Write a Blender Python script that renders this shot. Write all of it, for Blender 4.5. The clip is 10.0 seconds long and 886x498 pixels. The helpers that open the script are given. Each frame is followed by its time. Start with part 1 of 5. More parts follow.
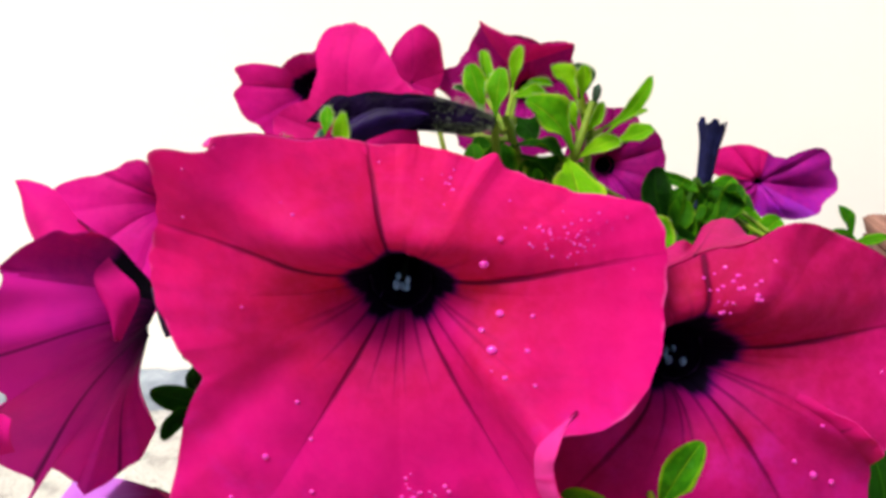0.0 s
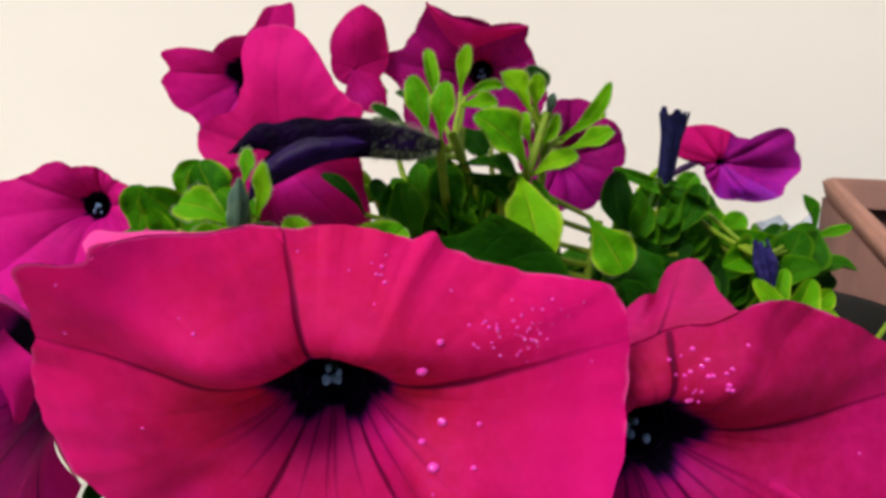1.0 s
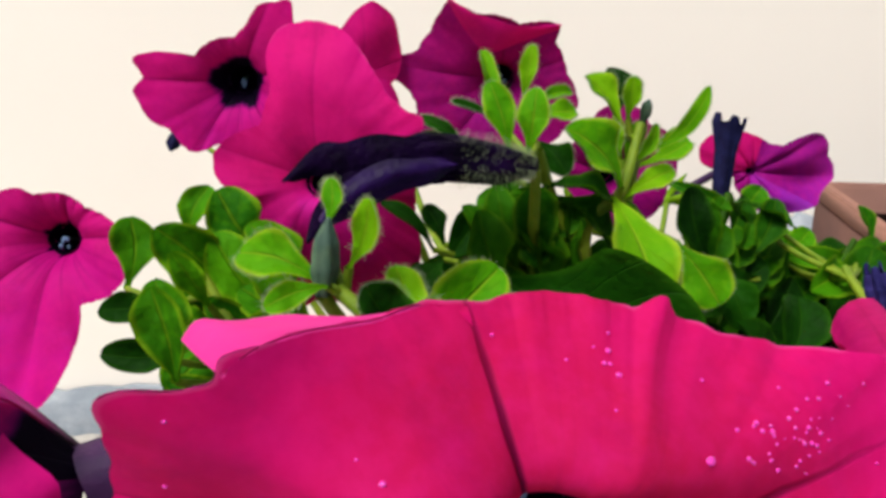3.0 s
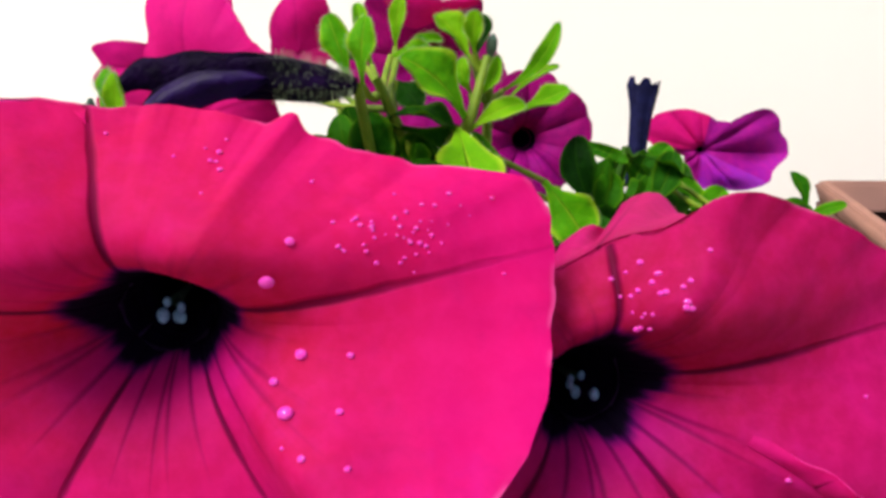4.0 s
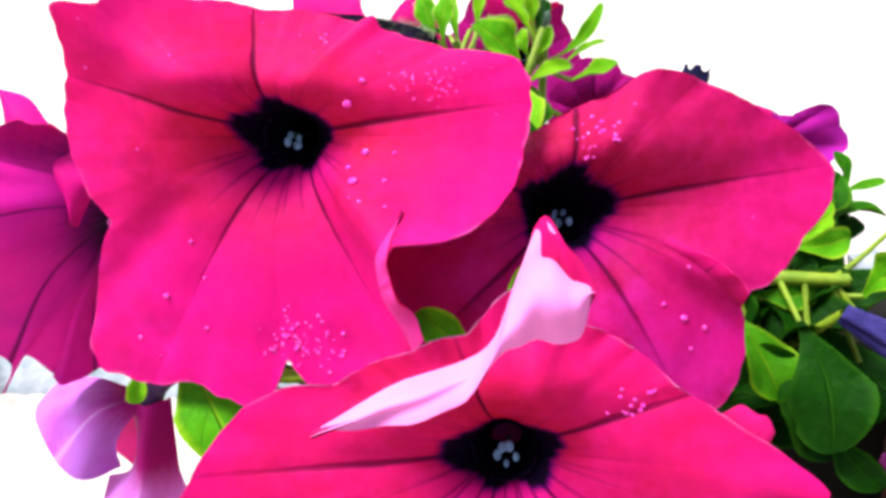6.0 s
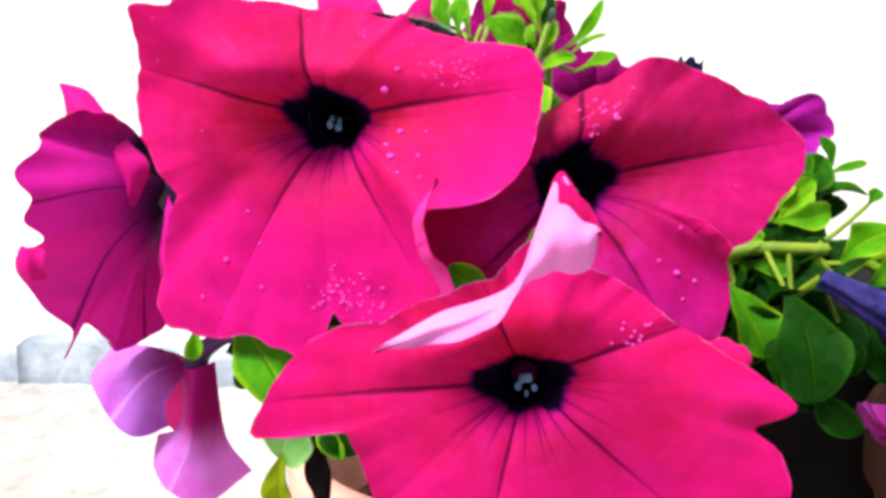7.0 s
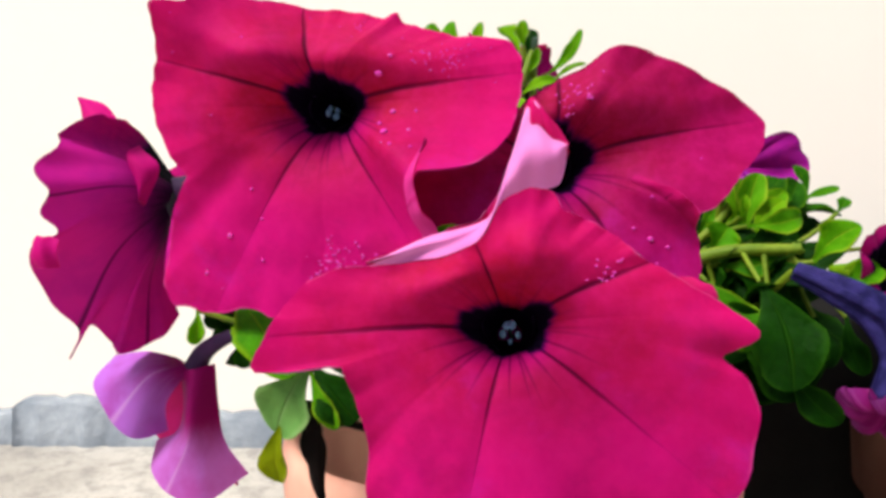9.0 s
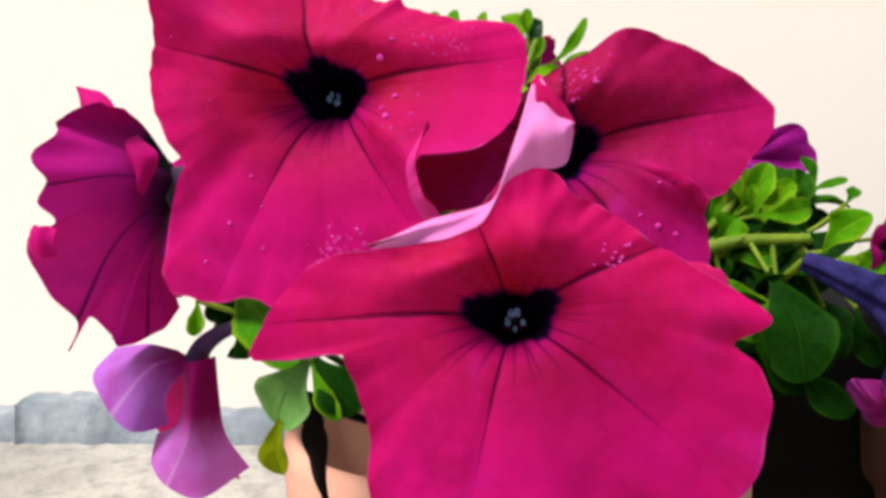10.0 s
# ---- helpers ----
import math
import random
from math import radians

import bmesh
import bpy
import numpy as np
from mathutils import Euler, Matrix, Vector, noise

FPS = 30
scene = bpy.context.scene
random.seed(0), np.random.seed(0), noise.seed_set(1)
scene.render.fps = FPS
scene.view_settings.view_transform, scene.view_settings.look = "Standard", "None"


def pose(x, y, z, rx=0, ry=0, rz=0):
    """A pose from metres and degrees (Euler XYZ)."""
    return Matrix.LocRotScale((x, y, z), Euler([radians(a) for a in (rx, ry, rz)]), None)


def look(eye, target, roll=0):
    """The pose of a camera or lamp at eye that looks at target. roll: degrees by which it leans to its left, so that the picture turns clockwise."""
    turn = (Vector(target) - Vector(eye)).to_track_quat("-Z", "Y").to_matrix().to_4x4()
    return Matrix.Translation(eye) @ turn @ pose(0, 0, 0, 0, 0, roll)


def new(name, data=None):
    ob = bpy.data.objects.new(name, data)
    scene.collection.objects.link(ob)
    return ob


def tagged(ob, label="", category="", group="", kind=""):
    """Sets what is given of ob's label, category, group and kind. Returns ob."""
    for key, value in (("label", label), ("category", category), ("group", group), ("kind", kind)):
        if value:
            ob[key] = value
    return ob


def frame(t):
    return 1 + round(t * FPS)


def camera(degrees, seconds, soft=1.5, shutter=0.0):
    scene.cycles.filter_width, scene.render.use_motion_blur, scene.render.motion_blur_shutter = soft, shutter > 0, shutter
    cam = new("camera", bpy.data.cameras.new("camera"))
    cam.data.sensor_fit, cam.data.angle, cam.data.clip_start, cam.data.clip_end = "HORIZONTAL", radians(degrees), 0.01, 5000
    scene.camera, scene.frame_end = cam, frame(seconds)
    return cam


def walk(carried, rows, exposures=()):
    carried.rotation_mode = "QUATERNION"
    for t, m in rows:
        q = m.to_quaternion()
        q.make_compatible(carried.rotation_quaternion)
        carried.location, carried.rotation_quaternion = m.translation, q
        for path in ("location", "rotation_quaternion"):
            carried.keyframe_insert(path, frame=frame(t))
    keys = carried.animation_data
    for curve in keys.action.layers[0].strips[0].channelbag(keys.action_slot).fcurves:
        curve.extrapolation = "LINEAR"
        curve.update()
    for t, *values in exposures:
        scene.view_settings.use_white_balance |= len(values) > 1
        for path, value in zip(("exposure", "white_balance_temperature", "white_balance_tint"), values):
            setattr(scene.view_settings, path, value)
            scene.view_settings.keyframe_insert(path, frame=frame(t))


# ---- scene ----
cam = camera(60.6, 10.0, soft=3.5)
PATH = [
    (0, (0.0024, -0.0031, 0.2536), (-0.0071, 0.9719, 0.0318), 0.47),
    (0.5, (0.0059, -0.0007, 0.2657), (0.0028, 0.9712, 0.0305), 0.40),
    (1, (0.0068, 0.0188, 0.2725), (0.0466, 0.9715, -0.0291), -0.27),
    (1.5, (-0.0201, 0.0159, 0.2702), (0.0220, 0.9704, -0.0249), 1.34),
    (2, (-0.0436, 0.0288, 0.2633), (0.0704, 0.9776, -0.0310), 4.98),
    (2.2, (-0.0375, 0.0408, 0.2673), (0.1015, 0.9852, -0.0308), 4.73),
    (2.5, (-0.0389, 0.0479, 0.2633), (0.0931, 0.9968, -0.0232), 2.42),
    (3, (-0.0236, 0.0554, 0.2696), (0.1062, 1.0023, -0.0246), -0.41),
    (3.3, (-0.0042, 0.0616, 0.2790), (0.1365, 1.0056, -0.0192), -0.97),
    (3.5, (-0.0024, 0.0586, 0.2765), (0.1177, 0.9999, -0.0390), -1.07),
    (4, (0.0229, 0.0382, 0.2456), (0.0638, 1.0091, 0.0096), -2.08),
    (4.5, (0.0461, 0.0090, 0.2231), (-0.0435, 0.9980, 0.1058), -3.32),
    (4.7, (0.0500, 0.0150, 0.2190), (-0.1550, 1.9800, -0.0920), -3.30),
    (5, (0.0450, 0.0110, 0.2130), (-0.1590, 1.9750, -0.1090), -1.80),
    (5.2, (0.0400, -0.0010, 0.2170), (-0.1970, 1.9520, -0.1410), -1.10),
    (5.5, (0.0400, -0.0070, 0.2185), (-0.2000, 1.9460, -0.1335), -1.05),
    (6, (0.0405, -0.0165, 0.2220), (-0.2055, 1.9385, -0.1210), -1.00),
    (6.3, (0.0413, -0.0229, 0.2240), (-0.0834, 0.9548, 0.0549), -1.02),
    (6.5, (0.0411, -0.0269, 0.2216), (-0.0885, 0.9495, 0.0493), -0.95),
    (7, (0.0381, -0.0389, 0.2191), (-0.0857, 0.9382, 0.0457), -1.53),
    (7.5, (0.0384, -0.0393, 0.2055), (-0.0981, 0.9382, 0.0444), -2.38),
    (8, (0.0424, -0.0507, 0.2035), (-0.0830, 0.9375, 0.1155), -1.75),
    (8.5, (0.0410, -0.0529, 0.1950), (-0.0735, 0.9396, 0.1523), -2.30),
    (9, (0.0411, -0.0530, 0.1950), (-0.0789, 0.9381, 0.1370), -1.90),
    (9.5, (0.0402, -0.0548, 0.1928), (-0.0932, 0.9345, 0.1341), -2.10),
    (10, (0.0407, -0.0499, 0.1922), (-0.0839, 0.9406, 0.1334), -2.01),
]
EXPOSURES = [(0.0, 0.33, 6500, 10), (1.0, -0.1, 6500, 10), (2.0, 0.15, 6500, 10), (3.5, -0.05, 6450, 10), (4.0, 0.3, 6350, 11), (4.5, 0.5, 6250, 12), (5.0, 0.72, 6200, 12), (6.5, 1.05, 6100, 12), (7.5, 0.62, 6200, 12), (8.0, 0.7, 6300, 11), (8.5, 0.35, 6450, 11), (10.0, 0.1, 6500, 10)]
walk(cam, [(t, look(eye, target, roll)) for t, eye, target, roll in PATH], EXPOSURES)

# ---- light: bright overcast noon, the sky from above and a broad soft sun ----
SUN_UP, SUN_ROUND = radians(57), radians(226)
world = bpy.data.worlds.new("sky")
scene.world = world
world.use_nodes = True
sky = world.node_tree.nodes.new("ShaderNodeTexSky")
sky.sky_type = "NISHITA"
sky.sun_disc = False
sky.sun_elevation, sky.sun_rotation = SUN_UP, SUN_ROUND
sky.air_density, sky.dust_density = 1.0, 4.0
backdrop = world.node_tree.nodes["Background"]
backdrop.inputs["Strength"].default_value = 0.10
world.node_tree.links.new(sky.outputs[0], backdrop.inputs["Color"])
sun = new("sun", bpy.data.lights.new("sun", "SUN"))
sun.data.energy, sun.data.angle, sun.data.color = 4.2, radians(24), (1.0, 0.96, 0.9)
toward = Vector((math.sin(SUN_ROUND) * math.cos(SUN_UP), math.cos(SUN_ROUND) * math.cos(SUN_UP), math.sin(SUN_UP)))
sun.matrix_world = look(toward * 3, (0, 0, 0))


# ---- materials ----
class Nodes:
    """A short way to write a node material."""

    def __init__(self, name):
        self.m = bpy.data.materials.new(name)
        self.m.use_nodes = True
        self.t = self.m.node_tree
        self.bsdf = self.t.nodes["Principled BSDF"]
        self.out = self.t.nodes["Material Output"]

    def add(self, kind, **values):
        n = self.t.nodes.new("ShaderNode" + kind)
        if "operation" in values:
            n.operation = values["operation"]
        if "data_type" in values:
            n.data_type = values["data_type"]
        if "blend_type" in values:
            n.blend_type = values["blend_type"]
        if "interpolation_type" in values:
            n.interpolation_type = values["interpolation_type"]
        return n

    def link(self, a, b):
        self.t.links.new(a, b)

    def put(self, socket, value):
        if isinstance(value, bpy.types.NodeSocket):
            self.link(value, socket)
        else:
            socket.default_value = value

    def math(self, op, a, b=0.0, c=0.0):
        n = self.add("Math", operation=op)
        for socket, value in zip(n.inputs, (a, b, c)):
            self.put(socket, value)
        return n.outputs[0]

    def step(self, value, low, high, to0=0.0, to1=1.0):
        n = self.add("MapRange", interpolation_type="SMOOTHSTEP")
        for socket, v in zip(n.inputs, (value, low, high, to0, to1)):
            self.put(socket, v)
        return n.outputs[0]

    def mix(self, f, a, b, blend="MIX"):
        n = self.add("Mix", data_type="RGBA", blend_type=blend)
        self.put(n.inputs[0], f)
        self.put(n.inputs[6], a)
        self.put(n.inputs[7], b)
        return n.outputs[2]

    def noise(self, scale, detail=4.0, rough=0.55, coords="Object", stretch=None):
        where = self.add("TexCoord").outputs[coords]
        if stretch:
            mapping = self.add("Mapping")
            mapping.inputs["Scale"].default_value = stretch
            self.link(where, mapping.inputs[0])
            where = mapping.outputs[0]
        n = self.add("TexNoise")
        self.link(where, n.inputs["Vector"])
        n.inputs["Scale"].default_value, n.inputs["Detail"].default_value, n.inputs["Roughness"].default_value = scale, detail, rough
        return n.outputs[0]

    def bump(self, height, strength, distance):
        n = self.add("Bump")
        self.link(height, n.inputs["Height"])
        n.inputs["Strength"].default_value, n.inputs["Distance"].default_value = strength, distance
        self.link(n.outputs[0], self.bsdf.inputs["Normal"])
        return n.outputs[0]

    def done(self, colour, rough=0.6, spec=0.4, seep=0.0, seep_colour=None):
        self.put(self.bsdf.inputs["Base Color"], colour)
        self.put(self.bsdf.inputs["Roughness"], rough)
        self.bsdf.inputs["Specular IOR Level"].default_value = spec
        if seep:
            lit = self.add("BsdfTranslucent")
            self.put(lit.inputs["Color"], seep_colour or colour)
            both = self.add("MixShader")
            both.inputs[0].default_value = seep
            self.link(self.bsdf.outputs[0], both.inputs[1])
            self.link(lit.outputs[0], both.inputs[2])
            self.link(both.outputs[0], self.out.inputs["Surface"])
        return self.m


def rgb(r, g, b):
    return (r, g, b, 1.0)


def petal_front(name, outer, inner, eye_reach=0.145, vein=1.0):
    """The upper side of a petunia petal: across (u) and out from the throat (v); dark throat, mid vein and fine side veins."""
    k = Nodes(name)
    uv = k.add("SeparateXYZ")
    k.link(k.add("TexCoord").outputs["UV"], uv.inputs[0])
    across = k.math("ABSOLUTE", k.math("MULTIPLY_ADD", uv.outputs[0], 2.0, -1.0))
    out = uv.outputs[1]
    rim = k.add("UVMap")
    rim.uv_map = "Rim"
    edge = k.add("SeparateXYZ")
    k.link(rim.outputs[0], edge.inputs[0])
    low = k.step(edge.outputs[1], 0.45, 0.9)
    patch = k.noise(45.0, 3.0)
    fine = k.noise(420.0, 5.0, 0.65)
    colour = k.mix(k.step(out, 0.15, 0.95), inner, outer)
    colour = k.mix(k.step(edge.outputs[1], 0.4, 0.95, 0.0, 0.65), colour, k.mix(1.0, colour, rgb(0.92, 0.8, 1.45), "MULTIPLY"))
    colour = k.mix(k.step(k.noise(21.0, 3.0, 0.6), 0.42, 0.64, 0.0, 0.75), colour, k.mix(0.75, colour, inner))
    colour = k.mix(k.step(k.noise(85.0, 4.0, 0.65), 0.48, 0.68, 0.0, 0.5), colour, k.mix(0.6, colour, rgb(0.30, 0.002, 0.09)))
    colour = k.mix(k.step(patch, 0.35, 0.7, 0.0, 0.45), colour, k.mix(0.5, outer, rgb(0.5, 0.0, 0.22)))
    colour = k.mix(k.step(fine, 0.3, 0.75, 0.0, 0.2), colour, rgb(0.85, 0.02, 0.30))
    bloomed = k.math("MULTIPLY", k.step(edge.outputs[1], 0.4, 0.8), k.step(k.noise(38.0, 5.0, 0.7), 0.5, 0.7, 0.0, 0.5))
    colour = k.mix(bloomed, colour, rgb(0.62, 0.02, 0.40))
    streaks = k.noise(9.0, 2.0, 0.5, "UV", (5.0, 0.35, 1.0))
    colour = k.mix(k.math("MULTIPLY", k.step(streaks, 0.5, 0.75), k.step(out, 0.2, 0.6, 0.12, 0.02)), colour, rgb(0.24, 0.0, 0.06))
    # the lower petals flush violet near the throat
    flush = k.math("MULTIPLY", low, k.step(k.math("ADD", out, k.math("MULTIPLY", patch, 0.2)), 0.5, 0.2, 0.0, 0.6 * min(vein, 1.0)))
    colour = k.mix(flush, colour, rgb(0.40, 0.002, 0.26))
    # mid vein, tapering outward
    width = k.step(out, 0.1, 0.95, 0.085, 0.013)
    wobble = k.math("MULTIPLY_ADD", k.noise(7.0, 2.0, 0.5, "UV"), 0.05, -0.025)
    mid = k.step(k.math("ADD", across, wobble), width, k.math("MULTIPLY", width, 0.25), 0.0, 1.0)
    mid = k.math("MULTIPLY", mid, k.step(out, 0.3, 0.95, 0.8 * vein, 0.08 * vein))
    colour = k.mix(mid, colour, rgb(0.05, 0.0, 0.02))
    # fine side veins that fan out of the throat
    fan = k.math("ABSOLUTE", k.math("SINE", k.math("MULTIPLY", k.math("ADD", across, k.math("MULTIPLY", out, 0.12)), 6.6)))
    length = k.math("MULTIPLY_ADD", k.noise(6.0, 1.0, 0.5, "UV", (4.0, 0.02, 1.0)), 0.42, k.math("MULTIPLY_ADD", low, 0.17, 0.02))
    fan = k.math("MULTIPLY", k.step(fan, k.step(out, 0.15, 0.55, 0.62, 0.08), 0.0), k.step(out, k.math("ADD", length, 0.12), 0.14, 0.0, k.math("MULTIPLY_ADD", low, 0.40 * vein, 0.36 * vein)))
    colour = k.mix(fan, colour, rgb(0.05, 0.0, 0.04))
    # near-black violet throat with a ragged edge
    ragged = k.math("ADD", out, k.math("MULTIPLY_ADD", across, 0.045, k.math("MULTIPLY_ADD", k.noise(5.0, 2.0, 0.5, "UV"), 0.08, -0.06)))
    if eye_reach > 0.01:
        colour = k.mix(k.step(ragged, eye_reach * 1.22, eye_reach * 1.0), colour, rgb(0.07, 0.001, 0.10))
        colour = k.mix(k.step(ragged, eye_reach * 1.1, eye_reach * 0.96), colour, rgb(0.004, 0.001, 0.010))
    # thin pale margin: the rim's back-lit highlight painted in, broken by noise
    colour = k.mix(k.math("MULTIPLY", k.step(edge.outputs[0], 0.98, 1.0, 0.0, 0.4), k.step(k.noise(160.0, 2.0), 0.45, 0.62)), colour, rgb(0.85, 0.14, 0.46))
    relief = k.math("ADD", k.math("MULTIPLY", fine, 0.35), k.math("MULTIPLY", mid, -0.9))
    k.bump(k.math("ADD", relief, k.math("ADD", k.math("MULTIPLY", patch, 0.6), k.math("MULTIPLY", fan, -0.5))), 0.45, 0.0009)
    return k.done(colour, 0.62, 0.06, 0.38, k.mix(1.0, colour, rgb(1.0, 0.9, 0.3), "MULTIPLY"))


def petal_back(name, outer, inner, line=None, drawn=0.7, mouth=None, reach=0.48):
    """The under side of a petal: paler, with soft ribs."""
    k = Nodes(name)
    uv = k.add("SeparateXYZ")
    k.link(k.add("TexCoord").outputs["UV"], uv.inputs[0])
    across = k.math("ABSOLUTE", k.math("MULTIPLY_ADD", uv.outputs[0], 2.0, -1.0))
    colour = k.mix(k.step(uv.outputs[1], 0.1, 0.7), inner, outer)
    colour = k.mix(k.step(k.noise(60.0, 4.0), 0.4, 0.7, 0.0, 0.5), colour, inner)
    rib = k.step(across, 0.06, 0.0, 0.0, drawn)
    colour = k.mix(rib, colour, line or inner)
    fan = k.math("ABSOLUTE", k.math("SINE", k.math("MULTIPLY_ADD", across, 12.0, k.math("MULTIPLY", k.noise(4.0, 2.0, 0.5, "UV"), 3.0))))
    colour = k.mix(k.math("MULTIPLY", k.step(fan, 0.22, 0.0), k.step(uv.outputs[1], 0.75, 0.2, 0.0, 0.25)), colour, line or inner)
    if mouth:
        colour = k.mix(k.step(k.math("ADD", uv.outputs[1], k.math("MULTIPLY", k.noise(9.0, 2.0, 0.5, "UV"), 0.12)), reach, reach - 0.32), colour, mouth)
    k.bump(k.math("ADD", rib, k.noise(300.0, 4.0)), 0.3, 0.0006)
    return k.done(colour, 0.6, 0.1, 0.3)


def leaf_green(name, light, dark, rib):
    k = Nodes(name)
    uv = k.add("SeparateXYZ")
    k.link(k.add("TexCoord").outputs["UV"], uv.inputs[0])
    across = k.math("MULTIPLY_ADD", uv.outputs[0], 2.0, -1.0)
    side = k.math("ABSOLUTE", across)
    each = k.add("ObjectInfo").outputs["Random"]
    colour = k.mix(each, light, dark)
    colour = k.mix(k.step(k.noise(90.0, 4.0), 0.35, 0.7, 0.0, 0.55), colour, dark)
    colour = k.mix(k.step(k.noise(500.0, 3.0), 0.45, 0.7, 0.0, 0.3), colour, light)
    ribs = k.math("ABSOLUTE", k.math("SINE", k.math("MULTIPLY", k.math("SUBTRACT", uv.outputs[1], k.math("MULTIPLY", side, 0.35)), 17.0)))
    veins = k.math("MAXIMUM", k.step(side, 0.09, 0.02), k.step(ribs, 0.14, 0.0, 0.0, 0.3))
    colour = k.mix(k.math("MULTIPLY", veins, 0.32), colour, rib)
    colour = k.mix(k.step(side, 0.75, 1.0, 0.0, 0.55), colour, rib)
    k.bump(k.math("ADD", k.math("MULTIPLY", veins, -1.0), k.math("ADD", k.noise(350.0, 4.0), k.math("MULTIPLY", k.noise(110.0, 3.0), 1.6))), 0.7, 0.0011)
    return k.done(colour, 0.6, 0.07, 0.38)


def plain(name, a, b, scale, rough=0.7, spec=0.3, bump=0.3, distance=0.0008, seep=0.0):
    """A mottled surface of two tones."""
    k = Nodes(name)
    colour = k.mix(k.step(k.noise(scale, 5.0), 0.3, 0.7), a, b)
    colour = k.mix(k.step(k.noise(scale * 7, 4.0), 0.35, 0.75, 0.0, 0.35), colour, a)
    k.bump(k.noise(scale * 5, 6.0), bump, distance)
    return k.done(colour, rough, spec, seep)


MAGENTA = petal_front("petal_magenta", rgb(0.70, 0.005, 0.17), rgb(0.46, 0.007, 0.032), 0.165)
CRIMSON = petal_front("petal_crimson", rgb(0.54, 0.005, 0.16), rgb(0.32, 0.005, 0.032), 0.165)
ROSE = petal_front("petal_rose_magenta", rgb(0.72, 0.008, 0.29), rgb(0.52, 0.006, 0.19), 0.17, 0.35)
ROSE_SMALL_EYE = petal_front("petal_rose_small_eye", rgb(0.72, 0.008, 0.29), rgb(0.52, 0.006, 0.19), 0.09, 0.35)
ROSE_PLAIN = petal_front("petal_rose_plain", rgb(0.74, 0.008, 0.28), rgb(0.58, 0.006, 0.16), 0.002, 0.15)
PURPLE_PLAIN = petal_front("petal_purple_plain", rgb(0.46, 0.008, 0.24), rgb(0.22, 0.004, 0.14), 0.002, 0.4)
VIOLET_FRONT = petal_front("petal_violet_magenta", rgb(0.52, 0.025, 0.52), rgb(0.24, 0.004, 0.20), 0.002, 0.3)
VIOLET_LOW = petal_front("petal_violet_pale", rgb(0.56, 0.10, 0.70), rgb(0.26, 0.010, 0.36), 0.002, 0.3)
PURPLE = petal_front("petal_purple_magenta", rgb(0.42, 0.006, 0.20), rgb(0.16, 0.003, 0.11), 0.24)
# throat colour spread far out, to paint the shaded hollow under the rolled petal
PURPLE_HOLLOW_SHADE = petal_front("petal_purple_throat_shade", rgb(0.46, 0.006, 0.24), rgb(0.12, 0.002, 0.10), 0.42, 0.6)
PALE = petal_back("petal_underside_pale", rgb(0.92, 0.30, 0.72), rgb(0.70, 0.17, 0.55))
PINK_LIP = petal_back("petal_margin_pink", rgb(0.80, 0.05, 0.36), rgb(0.66, 0.015, 0.22))
PINK_BACK = petal_back("petal_underside_pink", rgb(0.70, 0.035, 0.28), rgb(0.50, 0.02, 0.24))
PURPLE_BACK = petal_back("petal_underside_purple", rgb(0.74, 0.012, 0.36), rgb(0.42, 0.005, 0.27), rgb(0.05, 0.0, 0.05), 0.85, rgb(0.025, 0.001, 0.03))
LILAC = petal_back("petal_underside_lilac", rgb(0.48, 0.15, 0.67), rgb(0.32, 0.008, 0.22), rgb(0.72, 0.45, 0.78), 0.45, rgb(0.26, 0.004, 0.12))
LILAC_LOW = petal_back("petal_underside_lilac_magenta", rgb(0.57, 0.17, 0.66), rgb(0.40, 0.008, 0.22), rgb(0.74, 0.45, 0.78), 0.4, rgb(0.30, 0.004, 0.13), 0.78)
VIOLET = petal_back("petal_violet", rgb(0.50, 0.06, 0.62), rgb(0.18, 0.01, 0.30))
TUBE = plain("flower_tube_violet", rgb(0.05, 0.010, 0.07), rgb(0.022, 0.006, 0.045), 160.0, 0.6, 0.3, 0.4, 0.0008, 0.15)
THROAT = plain("throat_black_violet", rgb(0.002, 0.0005, 0.004), rgb(0.005, 0.001, 0.014), 200.0, 0.8, 0.02)
ANTHER = plain("anther_blue_grey", rgb(0.16, 0.30, 0.48), rgb(0.06, 0.10, 0.22), 900.0, 0.5, 0.5)
SPENT = plain("withered_petal_violet", rgb(0.0015, 0.0006, 0.004), rgb(0.008, 0.0014, 0.022), 130.0, 0.5, 0.03, 0.6, 0.0014)
# brighter copy of the withered violet: the front fold's sheen in its colour
SPENT_SHEEN = plain("withered_petal_violet_sheen", rgb(0.003, 0.0008, 0.012), rgb(0.022, 0.004, 0.080), 70.0, 0.42, 0.10, 0.6, 0.0014)
BLUE = plain("withered_tube_blue", rgb(0.004, 0.004, 0.022), rgb(0.011, 0.012, 0.058), 260.0, 0.6, 0.06, 0.6, 0.001)
BLUE_PALE = plain("withered_bud_blue", rgb(0.007, 0.006, 0.055), rgb(0.035, 0.027, 0.15), 260.0, 0.6, 0.1, 0.6, 0.001)
LEAF = leaf_green("leaf_green", rgb(0.10, 0.38, 0.003), rgb(0.014, 0.125, 0.002), rgb(0.30, 0.50, 0.012))
# leaf greens darkened for crowded places: their shade is in the colour
LEAF_DEEP_SHADED = leaf_green("leaf_deep_green_shaded", rgb(0.011, 0.085, 0.001), rgb(0.003, 0.026, 0.001), rgb(0.03, 0.13, 0.003))
LEAF_MID_SHADED = leaf_green("leaf_mid_green_shaded", rgb(0.045, 0.21, 0.002), rgb(0.010, 0.08, 0.001), rgb(0.12, 0.28, 0.006))
